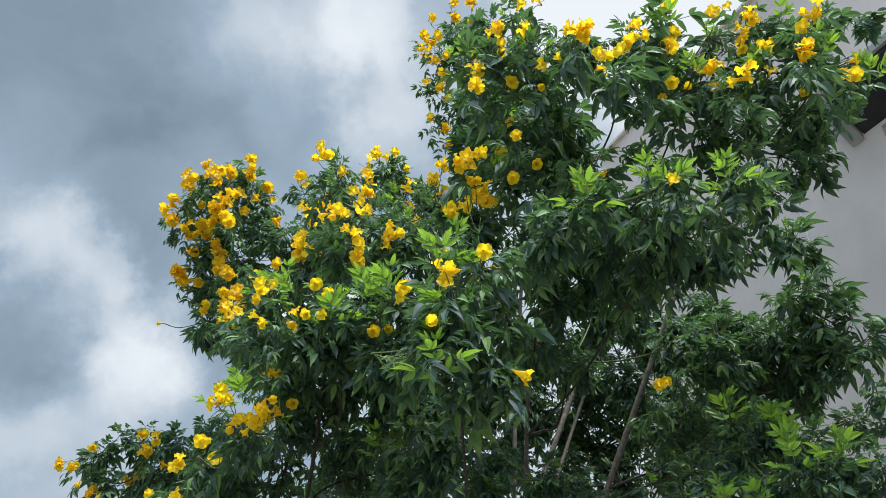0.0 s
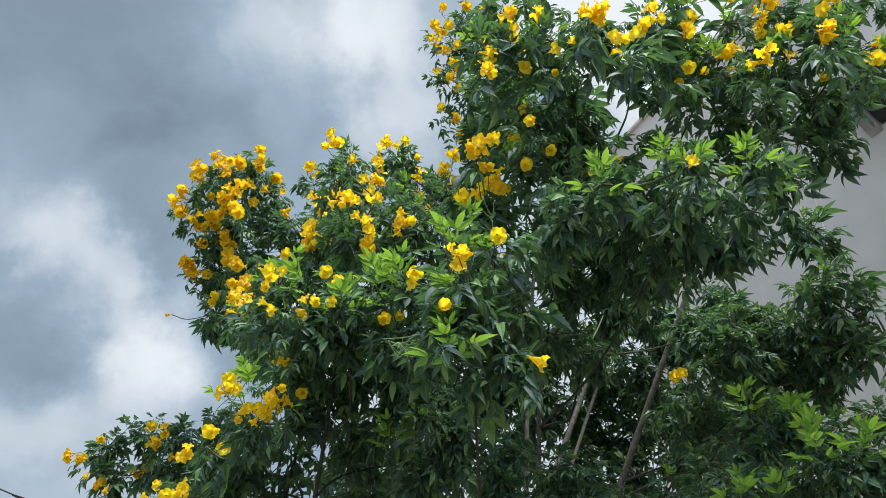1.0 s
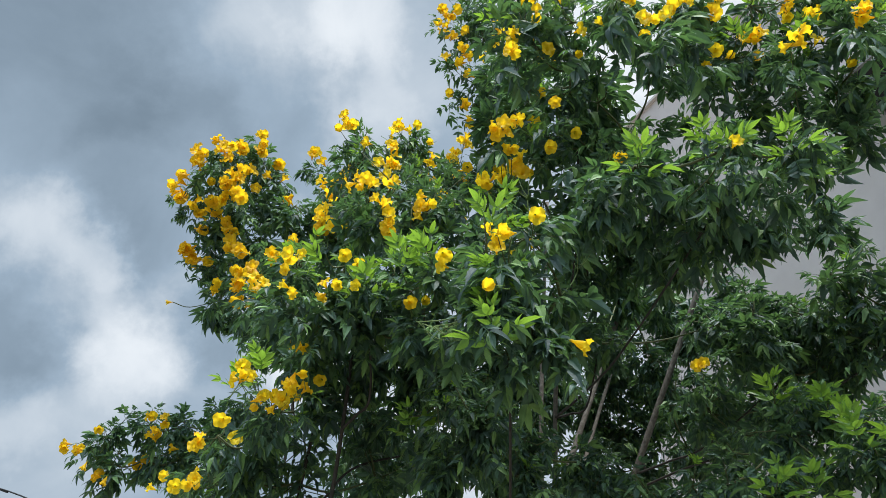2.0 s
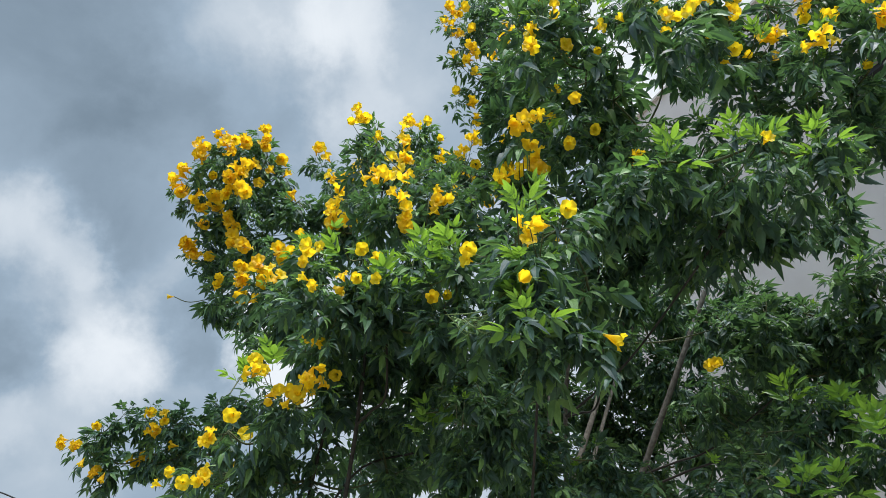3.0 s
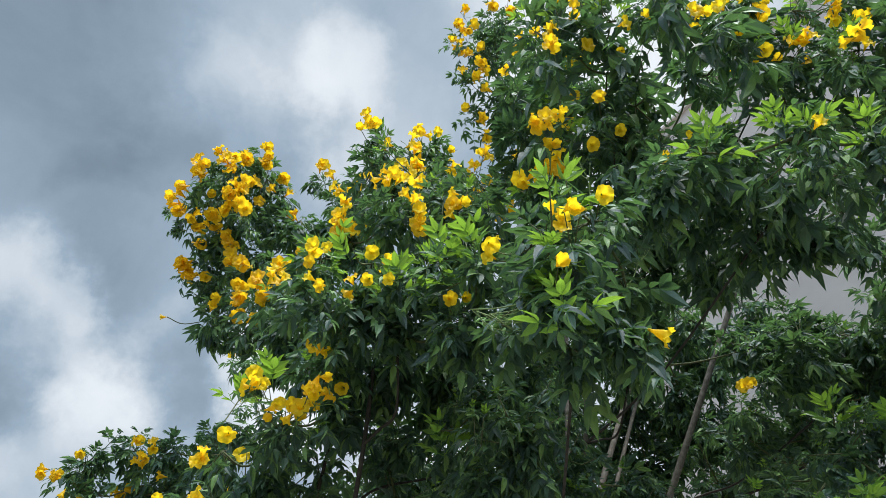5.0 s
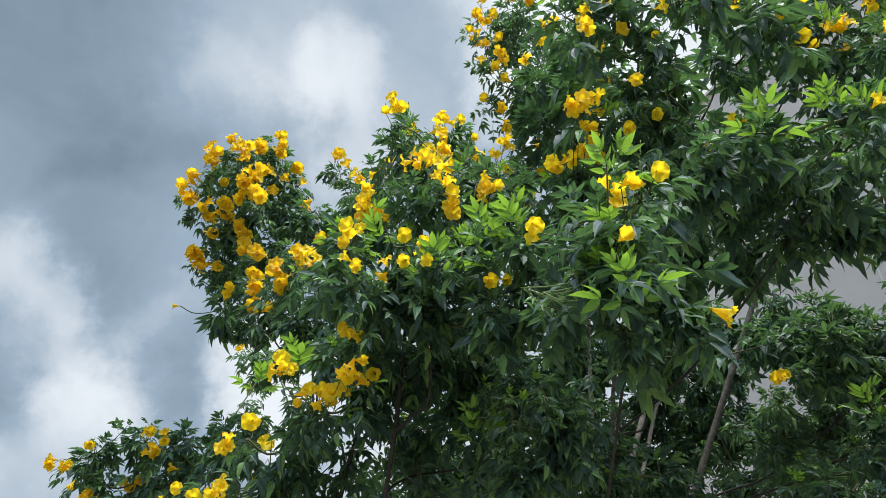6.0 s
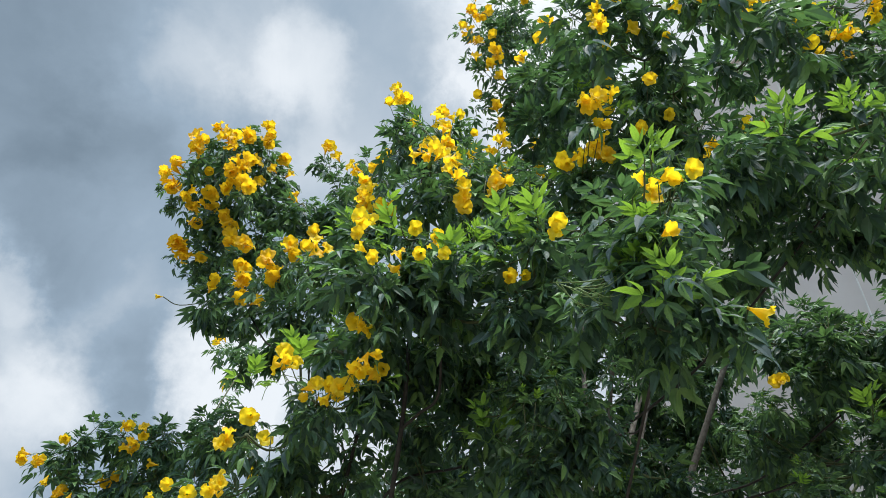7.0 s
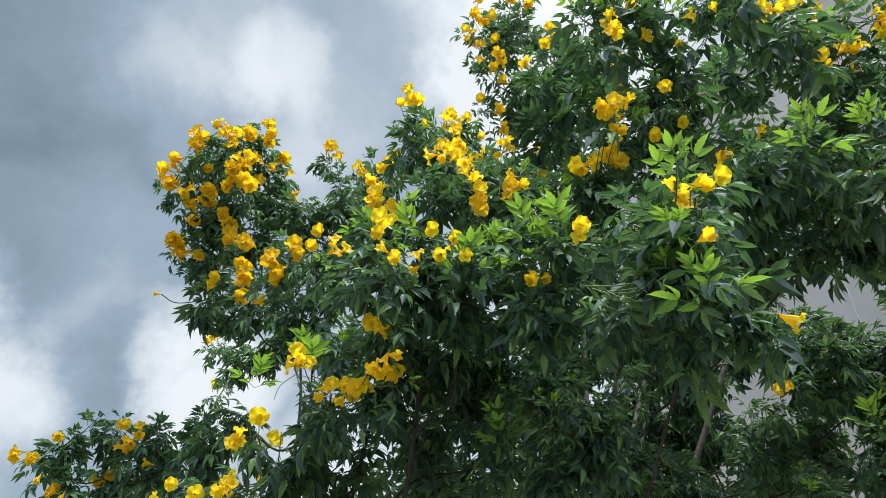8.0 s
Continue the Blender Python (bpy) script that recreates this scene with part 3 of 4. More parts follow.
CLUMPS["west_spur"] = [
    (-1.31, 4.43, 3.02, 0.12), (-1.43, 4.62, 3.16, 0.10), (-1.41, 4.52, 2.89, 0.10), (-2.09, 4.72, 3.07, 0.11),
    (-1.85, 4.73, 3.15, 0.12), (-1.64, 4.73, 3.14, 0.12), (-2.01, 4.71, 2.90, 0.10), (-1.83, 4.74, 2.94, 0.13), (-1.61, 4.71, 2.93, 0.09),
    (-1.21, 4.31, 3.12, 0.09), (-1.34, 5.15, 3.88, 0.08), (-1.15, 4.96, 3.93, 0.15)]
SPRAYS["west_spur"] = [
    (-2.21, 4.55, 2.96, 2), (-2.13, 4.55, 2.94, 3), (-2.07, 4.55, 3.05, 1), (-2.10, 4.55, 2.83, 1), (-2.03, 4.60, 2.79, 3),
    (-1.99, 4.60, 2.76, 1), (-1.78, 4.55, 3.12, 2), (-1.71, 4.55, 3.12, 2), (-1.74, 4.55, 3.04, 4), (-1.80, 4.60, 3.04, 1),
    (-1.65, 4.60, 2.96, 1), (-1.90, 4.75, 2.90, 2), (-1.82, 4.70, 2.93, 1)]
CLUMPS["west_low"] = [
    (-0.79, 3.10, 2.62, 0.06), (-0.63, 3.22, 2.74, 0.10), (-1.02, 3.25, 2.57, 0.07), (-0.86, 3.28, 2.56, 0.11),
    (-0.56, 3.83, 2.69, 0.11), (-0.39, 3.73, 2.58, 0.11), (-0.69, 3.38, 2.58, 0.17), (-0.45, 3.40, 2.68, 0.20), (-0.94, 3.34, 2.45, 0.12),
    (-0.71, 3.38, 2.42, 0.18), (-0.20, 3.24, 2.67, 0.19), (-0.39, 3.39, 2.44, 0.19), (-0.55, 3.23, 2.83, 0.12),
    (-0.39, 3.60, 2.72, 0.10), (-0.40, 3.65, 2.80, 0.07), (-0.62, 3.50, 3.16, 0.12), (-0.77, 3.60, 3.18, 0.09), (-0.76, 3.30, 2.94, 0.06)]
SPRAYS["west_low"] = [
    (-0.69, 2.85, 2.79, 1), (-0.67, 2.85, 2.77, 2), (-0.92, 3.03, 2.73, 3), (-0.87, 3.03, 2.73, 1), (-0.91, 3.05, 2.78, 1),
    (-0.82, 2.95, 2.58, 2), (-0.79, 2.95, 2.62, 1), (-0.75, 2.95, 2.60, 3), (-0.71, 2.95, 2.59, 3), (-0.64, 2.72, 2.60, 3),
    (-0.67, 2.78, 2.60, 2), (-0.65, 2.85, 2.59, 3), (-0.59, 2.95, 2.68, 1), (-1.09, 3.20, 2.50, 3), (-1.02, 3.30, 2.65, 2),
    (-1.07, 3.24, 2.39, 2), (-1.11, 3.30, 2.38, 2), (-1.20, 3.40, 2.41, 1), (-1.32, 3.60, 2.51, 1), (-1.37, 3.60, 2.46, 1),
    (-0.96, 3.30, 2.58, 1), (-0.99, 3.40, 2.49, 1)]
CLUMPS["west_crown"] = [
    (-0.51, 3.08, 3.98, 0.07), (-0.55, 3.06, 3.80, 0.12), (-0.35, 2.93, 3.60, 0.14), (-0.20, 2.88, 3.41, 0.13), (-0.45, 2.94, 3.42, 0.14),
    (-0.65, 3.23, 3.51, 0.13), (-0.27, 2.83, 3.21, 0.13), (-0.06, 2.89, 3.32, 0.14), (-0.12, 3.14, 3.71, 0.16)]
SPRAYS["west_crown"] = [
    (-0.45, 2.76, 3.46, 7), (-0.37, 2.74, 3.33, 3), (-0.35, 2.74, 3.28, 2), (-0.34, 2.75, 3.24, 3), (-0.20, 2.77, 3.40, 3),
    (-0.23, 2.75, 3.35, 1), (-0.24, 2.76, 3.31, 1), (-0.35, 3.25, 4.21, 4), (-0.36, 3.05, 3.90, 3), (-0.35, 3.00, 3.77, 4),
    (-0.35, 2.90, 3.59, 2), (-0.43, 3.00, 3.78, 1), (-0.39, 2.95, 3.67, 1), (-0.56, 2.95, 3.96, 4), (-0.62, 2.95, 3.94, 1),
    (-0.26, 3.28, 4.27, 1), (-0.38, 3.25, 4.23, 1), (-0.19, 3.30, 4.17, 1), (-0.13, 3.15, 3.71, 1), (-0.50, 3.05, 3.94, 1),
    (-0.65, 3.30, 3.88, 2), (-0.39, 3.20, 4.10, 2)]
CLUMPS["west_back"] = [
    (-0.82, 4.27, 4.50, 0.10), (-0.83, 4.33, 4.42, 0.15), (-0.99, 3.84, 3.40, 0.14), (-0.90, 3.74, 3.50, 0.15), (-0.88, 3.80, 3.28, 0.09), 
    (-0.30, 3.59, 4.33, 0.09), (-0.20, 3.50, 4.16, 0.10), (-0.04, 3.63, 4.24, 0.14), (0.12, 3.64, 4.23, 0.15), (-0.61, 3.74, 4.18, 0.16),
    (-0.84, 3.85, 3.74, 0.15), (-1.03, 3.93, 3.82, 0.13)]
SPRAYS["west_back"] = [
    (-1.59, 5.50, 4.21, 2), (-1.59, 6.00, 4.09, 4), (-1.64, 5.60, 4.23, 3), (-0.74, 3.45, 4.01, 3), (-0.68, 3.40, 3.90, 2),
    (-0.62, 3.30, 3.91, 2), (-0.60, 3.30, 3.98, 1), (-0.67, 3.15, 3.59, 5), (-0.68, 3.15, 3.53, 3), (-0.62, 3.10, 3.48, 2),
    (-0.58, 3.10, 3.48, 1), (-0.19, 3.35, 4.08, 2), (-0.18, 3.40, 4.01, 2), (-0.05, 3.90, 4.54, 3), (-0.01, 3.80, 4.33, 4),
    (-0.00, 3.58, 4.40, 4), (-0.04, 3.60, 4.34, 2), (0.02, 3.60, 4.25, 1), (0.15, 3.70, 4.17, 3), (0.08, 3.60, 4.00, 3),
    (0.00, 3.35, 3.68, 2), (0.18, 3.60, 4.42, 2), (0.16, 3.70, 4.39, 1), (0.20, 3.58, 4.22, 2)]
CLUMPS["west_front"] = [
    (-0.69, 2.79, 3.10, 0.11), (-0.51, 2.78, 3.08, 0.13), (-0.73, 2.85, 2.94, 0.08), (-0.58, 2.84, 2.94, 0.14), (-0.41, 2.86, 2.92, 0.16),
    (-0.61, 3.03, 2.88, 0.12), (-0.42, 3.17, 2.87, 0.17), (-0.20, 2.65, 2.78, 0.15), (-0.18, 2.54, 2.90, 0.11), (-0.32, 2.72, 3.00, 0.12)]
SPRAYS["west_front"] = [
    (-0.69, 2.55, 2.86, 1), (-0.65, 2.54, 2.82, 1), (-0.70, 2.62, 3.02, 2), (-0.66, 2.65, 3.05, 1), (-0.70, 2.60, 2.95, 1),
    (-0.47, 2.68, 3.02, 2), (-0.44, 2.55, 2.86, 1), (-0.51, 2.60, 2.89, 1), (-0.56, 2.70, 2.92, 2), (-0.51, 2.75, 3.11, 1),
    (-0.25, 2.54, 2.79, 1), (-0.20, 2.56, 2.81, 1), (-0.82, 2.70, 2.94, 3)]
CLUMPS["near_mid"] = [
    (0.02, 2.31, 2.87, 0.09), (0.12, 2.22, 2.85, 0.08), (0.06, 2.18, 2.65, 0.10), (-0.01, 2.19, 2.58, 0.06), (0.10, 2.23, 2.58, 0.06),
    (0.21, 2.29, 2.68, 0.09), (0.05, 2.30, 2.49, 0.05), (0.17, 2.22, 2.48, 0.03), (-0.03, 2.19, 2.65, 0.07), (-0.08, 2.41, 2.61, 0.08)]
SPRAYS["near_mid"] = [
    (-0.04, 1.96, 2.52, 1), (0.12, 2.07, 2.82, 1), (-0.14, 2.38, 2.88, 1), (-0.15, 2.38, 2.84, 1), (-0.02, 2.09, 2.76, 2),
    (-0.00, 2.08, 2.72, 1), (0.02, 1.99, 2.70, 1), (0.01, 2.00, 2.72, 1), (0.23, 2.12, 2.43, 1), (0.13, 2.70, 3.10, 1),
    (0.21, 2.70, 3.15, 1)]
CLUMPS["mid_low"] = [
    (0.10, 3.30, 2.95, 0.11), (-0.02, 3.30, 2.81, 0.10), (0.41, 3.20, 2.46, 0.08), (0.48, 3.22, 2.40, 0.08),
    (-0.01, 2.84, 2.47, 0.18), (-0.14, 2.92, 2.37, 0.16), (0.18, 3.07, 2.50, 0.12), (0.17, 3.06, 2.35, 0.14), (-0.10, 2.96, 2.67, 0.15)]
SPRAYS["mid_low"] = []
CLUMPS["top_far"] = [
    (0.18, 3.74, 4.99, 0.10), (0.21, 3.79, 4.47, 0.09), (0.32, 3.70, 5.16, 0.14), (0.43, 3.71, 4.67, 0.14), (0.27, 3.59, 4.14, 0.10),
    (0.57, 3.48, 4.85, 0.11), (0.09, 3.95, 5.97, 0.10), (0.17, 3.93, 5.69, 0.12), (0.20, 3.88, 4.97, 0.07), (0.33, 3.94, 5.41, 0.19),
    (0.48, 3.96, 5.16, 0.22), (0.51, 3.96, 4.72, 0.16), (0.29, 3.93, 5.98, 0.18), (0.61, 3.95, 5.83, 0.22), (0.37, 3.92, 4.88, 0.14),
    (0.80, 4.06, 4.90, 0.14)]
SPRAYS["top_far"] = [
    (-0.14, 3.60, 5.57, 2), (-0.07, 3.55, 5.50, 4), (-0.15, 3.75, 5.63, 1), (-0.08, 3.82, 5.62, 4), (-0.06, 3.80, 5.55, 2),
    (0.03, 3.70, 5.50, 1), (0.01, 3.60, 5.19, 4), (0.01, 3.63, 5.10, 3), (0.04, 3.63, 5.02, 1), (0.13, 3.50, 5.04, 2),
    (0.01, 3.70, 4.82, 2), (0.03, 3.73, 4.70, 2), (-0.07, 3.75, 4.97, 1), (0.18, 3.15, 4.88, 2), (0.16, 3.20, 4.83, 1),
    (0.07, 3.50, 5.78, 2), (0.21, 3.50, 5.78, 3), (-0.07, 3.70, 5.83, 2), (0.10, 3.50, 5.64, 3), (0.19, 3.50, 5.63, 2),
    (-0.10, 3.60, 5.14, 1), (0.47, 3.64, 5.39, 1), (0.35, 3.60, 5.52, 2), (0.53, 3.30, 4.87, 5)]
CLUMPS["top_mid"] = [
    (0.44, 2.72, 4.09, 0.10), (0.37, 2.66, 4.26, 0.08), (0.22, 2.69, 4.58, 0.06), (0.34, 2.64, 4.59, 0.06), (0.14, 2.69, 4.32, 0.07),
    (0.26, 2.61, 4.15, 0.10), (0.43, 2.53, 4.20, 0.09), (0.57, 2.44, 4.19, 0.07), (0.28, 2.91, 4.15, 0.12), (0.42, 2.72, 3.97, 0.14),
    (0.22, 2.99, 4.07, 0.09), (0.33, 2.91, 3.88, 0.12), (0.46, 2.82, 3.81, 0.14)]
SPRAYS["top_mid"] = [
    (0.10, 2.52, 3.55, 4), (0.14, 2.52, 3.60, 3), (0.07, 2.52, 3.53, 1), (0.13, 2.55, 3.51, 2), (0.27, 2.80, 3.86, 1),
    (0.17, 2.72, 3.58, 2), (0.06, 2.75, 3.49, 3), (0.10, 2.75, 3.52, 2), (0.15, 2.75, 3.53, 4), (0.18, 2.74, 3.50, 4),
    (0.29, 2.60, 3.54, 1), (0.16, 2.50, 4.07, 4), (0.14, 2.46, 3.94, 4), (0.32, 2.80, 4.30, 1), (0.32, 2.80, 4.24, 1),
    (0.32, 2.83, 4.07, 1), (0.30, 2.47, 3.66, 1), (0.39, 2.56, 3.58, 1), (0.26, 2.50, 4.22, 2), (0.21, 2.47, 4.29, 1),
    (0.26, 2.46, 4.29, 4), (0.36, 2.40, 4.22, 2), (0.37, 2.50, 4.54, 2), (0.45, 2.50, 4.55, 2)]
CLUMPS["top_core"] = [
    (1.01, 3.00, 4.50, 0.09), (0.86, 2.84, 4.30, 0.05),
    (0.98, 2.88, 4.31, 0.08), (0.79, 2.97, 4.02, 0.08), (1.07, 2.76, 4.41, 0.09), (0.56, 2.62, 4.06, 0.10), 
    (0.56, 2.77, 3.95, 0.13), (0.48, 3.13, 3.78, 0.15), (0.59, 3.32, 3.81, 0.13), (0.69, 2.91, 3.84, 0.12),
    (0.36, 3.22, 3.74, 0.13), (0.47, 3.33, 3.57, 0.12), (0.62, 3.02, 3.80, 0.13)]
SPRAYS["top_core"] = [
    (0.51, 2.12, 3.90, 5), (0.54, 2.12, 3.91, 3), (0.47, 2.30, 3.94, 1), (0.41, 2.35, 3.95, 1), (0.30, 2.50, 4.00, 1),
    (0.63, 2.25, 3.89, 2), (0.64, 2.30, 3.86, 1), (0.66, 2.22, 3.86, 1), (0.69, 2.18, 3.85, 1), (0.81, 2.30, 4.10, 4),
    (0.76, 2.28, 4.01, 3), (0.81, 2.30, 3.86, 1), (0.56, 2.30, 3.91, 1), (0.61, 2.70, 3.52, 2), (0.43, 2.50, 3.97, 1),
    (0.59, 2.65, 3.55, 2)]
CLUMPS["top_column"] = [
    (0.20, 3.40, 4.75, 0.12), (0.18, 3.40, 4.42, 0.12), (0.33, 3.30, 4.74, 0.11), (0.32, 3.20, 4.46, 0.10), (0.58, 2.95, 4.29, 0.10),
    (0.59, 2.95, 4.06, 0.10), (0.58, 2.95, 3.85, 0.10), (0.53, 2.95, 3.65, 0.10), (0.45, 2.95, 3.43, 0.10), (0.47, 3.00, 4.03, 0.09)]
SPRAYS["top_column"] = []
CLUMPS["top_east"] = [
    (0.89, 2.46, 4.26, 0.10), (1.02, 2.45, 4.36, 0.09), (1.05, 2.51, 4.20, 0.11), (1.22, 2.50, 4.30, 0.09), (1.41, 2.50, 4.35, 0.11),
    (1.59, 2.50, 4.41, 0.05), (1.79, 2.50, 4.41, 0.06), (2.01, 2.56, 4.52, 0.07), (0.88, 2.58, 4.17, 0.10)]
SPRAYS["top_east"] = [
    (1.02, 2.40, 4.21, 1), (0.97, 2.37, 4.08, 2), (1.24, 2.45, 4.37, 2), (1.36, 2.35, 4.26, 3), (1.33, 2.35, 4.23, 3),
    (1.31, 2.41, 4.22, 4), (1.32, 2.42, 4.16, 2), (1.40, 2.37, 4.11, 2), (1.63, 2.30, 4.23, 3), (1.59, 2.30, 4.21, 3),
    (1.35, 2.09, 3.76, 4), (1.38, 2.09, 3.75, 3), (1.36, 2.50, 4.53, 1), (1.03, 2.40, 4.42, 2), (1.54, 2.30, 4.14, 1)]
CLUMPS["top_east_low"] = [
    (1.87, 2.64, 4.27, 0.11), (1.58, 2.42, 4.02, 0.09), (1.48, 2.55, 4.12, 0.14), (1.26, 2.61, 4.10, 0.14), (1.07, 2.59, 4.01, 0.10),
    (1.18, 2.71, 3.90, 0.14), (1.37, 2.67, 3.92, 0.16), (1.59, 2.67, 3.95, 0.16), (1.75, 2.68, 3.96, 0.09), (1.29, 2.71, 3.72, 0.13),
    (1.50, 2.70, 3.76, 0.11), (1.64, 2.68, 3.76, 0.08)]
SPRAYS["top_east_low"] = [
    (1.15, 2.50, 4.05, 3), (1.18, 2.45, 4.02, 3), (1.17, 2.19, 3.77, 2), (1.15, 2.19, 3.71, 2), (1.43, 2.44, 4.03, 1),
    (1.64, 2.33, 3.86, 2), (1.70, 2.33, 3.88, 1), (1.75, 2.35, 3.99, 1), (1.58, 2.50, 3.95, 1), (0.93, 2.45, 3.86, 1),
    (0.97, 2.42, 3.92, 1), (1.18, 3.00, 4.50, 1), (1.28, 3.20, 4.54, 1), (1.19, 2.50, 3.98, 1), (1.07, 2.50, 3.98, 1),
    (1.00, 2.60, 4.22, 1)]
CLUMPS["near_east"] = [
    (0.36, 2.26, 3.07, 0.06), (0.48, 2.20, 3.12, 0.06), (0.34, 2.36, 3.07, 0.06), (0.75, 2.09, 3.11, 0.05), (0.98, 2.12, 3.15, 0.06),
    (0.58, 2.44, 3.33, 0.08), (0.70, 2.33, 3.26, 0.08), (0.69, 2.51, 3.24, 0.12), (0.83, 2.41, 3.19, 0.11), (0.96, 2.31, 3.16, 0.09),
    (1.21, 2.42, 3.32, 0.06), (0.64, 2.71, 3.29, 0.10), (0.83, 2.62, 3.15, 0.12), (1.02, 2.61, 3.19, 0.08), (1.23, 2.70, 3.34, 0.08),
    (0.81, 3.01, 3.30, 0.11), (0.98, 2.81, 3.84, 0.06), (1.03, 2.60, 3.18, 0.05)]
SPRAYS["near_east"] = [
    (0.71, 1.97, 3.03, 1), (0.60, 2.40, 3.40, 2)]
CLUMPS["east_edge"] = [
    (1.80, 3.34, 3.78, 0.06), (1.89, 3.41, 3.71, 0.09), (1.58, 3.11, 3.28, 0.11), (1.77, 3.11, 3.31, 0.11), (1.79, 3.05, 3.13, 0.10),
    (1.78, 3.04, 2.99, 0.08), (1.69, 3.11, 3.17, 0.11)]
SPRAYS["east_edge"] = []
CLUMPS["east"] = [
    (1.50, 3.50, 3.33, 0.07), (1.37, 3.50, 3.38, 0.06),
    (1.67, 3.18, 3.10, 0.14), (1.56, 3.35, 3.21, 0.16), (1.27, 3.27, 3.13, 0.11), (1.27, 3.38, 3.06, 0.13), (1.47, 3.45, 3.02, 0.16),
    (1.65, 3.33, 2.99, 0.13), (1.70, 3.14, 2.94, 0.08)]
SPRAYS["east"] = [
    (0.97, 3.28, 2.91, 1), (1.00, 3.27, 2.92, 1), (1.83, 3.55, 3.01, 1), (1.70, 3.20, 3.18, 1)]
CLUMPS["south_east"] = [
    (1.18, 3.10, 2.66, 0.08), (1.30, 2.96, 2.56, 0.08), (0.72, 2.84, 2.22, 0.07), (0.88, 2.70, 2.20, 0.06),
    (1.31, 3.01, 2.64, 0.10), (1.15, 3.02, 2.53, 0.11), (1.23, 2.66, 2.40, 0.10), (1.32, 2.60, 2.36, 0.08), (1.41, 2.58, 2.34, 0.06),
    (0.99, 2.77, 2.29, 0.10), (1.16, 2.82, 2.34, 0.10), (1.24, 2.62, 2.25, 0.11), (1.38, 2.59, 2.23, 0.08), (2.00, 3.38, 2.90, 0.06),
    (1.91, 3.50, 2.83, 0.09), (1.07, 3.32, 2.54, 0.10)]
SPRAYS["south_east"] = []
CLUMPS["middle"] = [
    (0.18, 3.03, 3.42, 0.08), (0.19, 3.14, 3.27, 0.08), (1.56, 4.12, 3.84, 0.13), (1.32, 3.52, 3.25, 0.12), (1.49, 3.50, 3.18, 0.10),
    (1.38, 4.11, 3.61, 0.11), (0.74, 3.32, 3.52, 0.13), (1.17, 4.13, 3.77, 0.14), (0.90, 4.03, 3.69, 0.13), (0.89, 3.11, 3.32, 0.11),
    (0.70, 3.15, 3.61, 0.11), (0.54, 3.31, 3.41, 0.11), (1.20, 3.52, 3.23, 0.12), (0.64, 3.63, 3.18, 0.13), (0.48, 3.42, 3.18, 0.11),
    (0.97, 2.68, 3.25, 0.07), (0.86, 2.80, 3.27, 0.10)]
SPRAYS["middle"] = []
CLUMPS["south"] = [
    (0.80, 3.12, 2.35, 0.09), (0.57, 3.44, 2.46, 0.12), (0.38, 3.43, 2.48, 0.10), (0.67, 3.22, 2.35, 0.10), (0.94, 3.12, 2.35, 0.10),
    (1.14, 3.73, 2.90, 0.14), (1.48, 3.83, 2.93, 0.15), (1.54, 3.83, 3.20, 0.16), (1.63, 3.60, 3.33, 0.13), (1.44, 3.81, 3.49, 0.12),
    (1.33, 3.40, 2.63, 0.11), (1.62, 3.50, 3.04, 0.11)]
SPRAYS["south"] = []
CLUMPS["north_fill"] = [
    (1.09, 4.20, 3.34, 0.13), (0.29, 4.20, 3.32, 0.13),
    (1.25, 4.34, 2.89, 0.13), (1.33, 4.63, 3.34, 0.12), (1.34, 4.03, 2.97, 0.13), (-0.23, 3.31, 2.99, 0.10), (-0.26, 3.42, 2.88, 0.11),
    (-0.10, 3.41, 2.98, 0.10), (-0.24, 3.09, 3.01, 0.07), (0.88, 4.04, 3.83, 0.15), (0.93, 4.57, 3.47, 0.17), (1.42, 4.75, 3.88, 0.15),
    (0.81, 4.67, 3.22, 0.17), (0.06, 4.17, 3.16, 0.17), (0.26, 4.18, 3.23, 0.18), (0.22, 4.28, 2.75, 0.18), (0.52, 4.49, 3.36, 0.20),
    (0.40, 4.49, 3.01, 0.19), (0.73, 4.59, 2.88, 0.19), (1.09, 4.67, 2.90, 0.16), (1.53, 4.36, 3.03, 0.16), (1.77, 4.27, 3.07, 0.18),
    (-0.11, 4.20, 2.85, 0.16), (-0.29, 4.20, 2.81, 0.15)]
SPRAYS["north_fill"] = []
CLUMPS["north_back"] = [
    (0.75, 4.46, 4.06, 0.17), (0.66, 4.57, 3.71, 0.18), (0.98, 4.66, 3.84, 0.17), (1.15, 4.65, 3.43, 0.15), (1.04, 4.67, 3.11, 0.17),
    (0.62, 4.57, 3.25, 0.17), (0.43, 4.46, 3.65, 0.16), (1.49, 4.65, 3.75, 0.16), (1.42, 4.77, 3.37, 0.18), (1.57, 4.56, 3.32, 0.17),
    (1.27, 4.55, 3.95, 0.16), (0.34, 4.16, 3.89, 0.17)]
SPRAYS["north_back"] = []
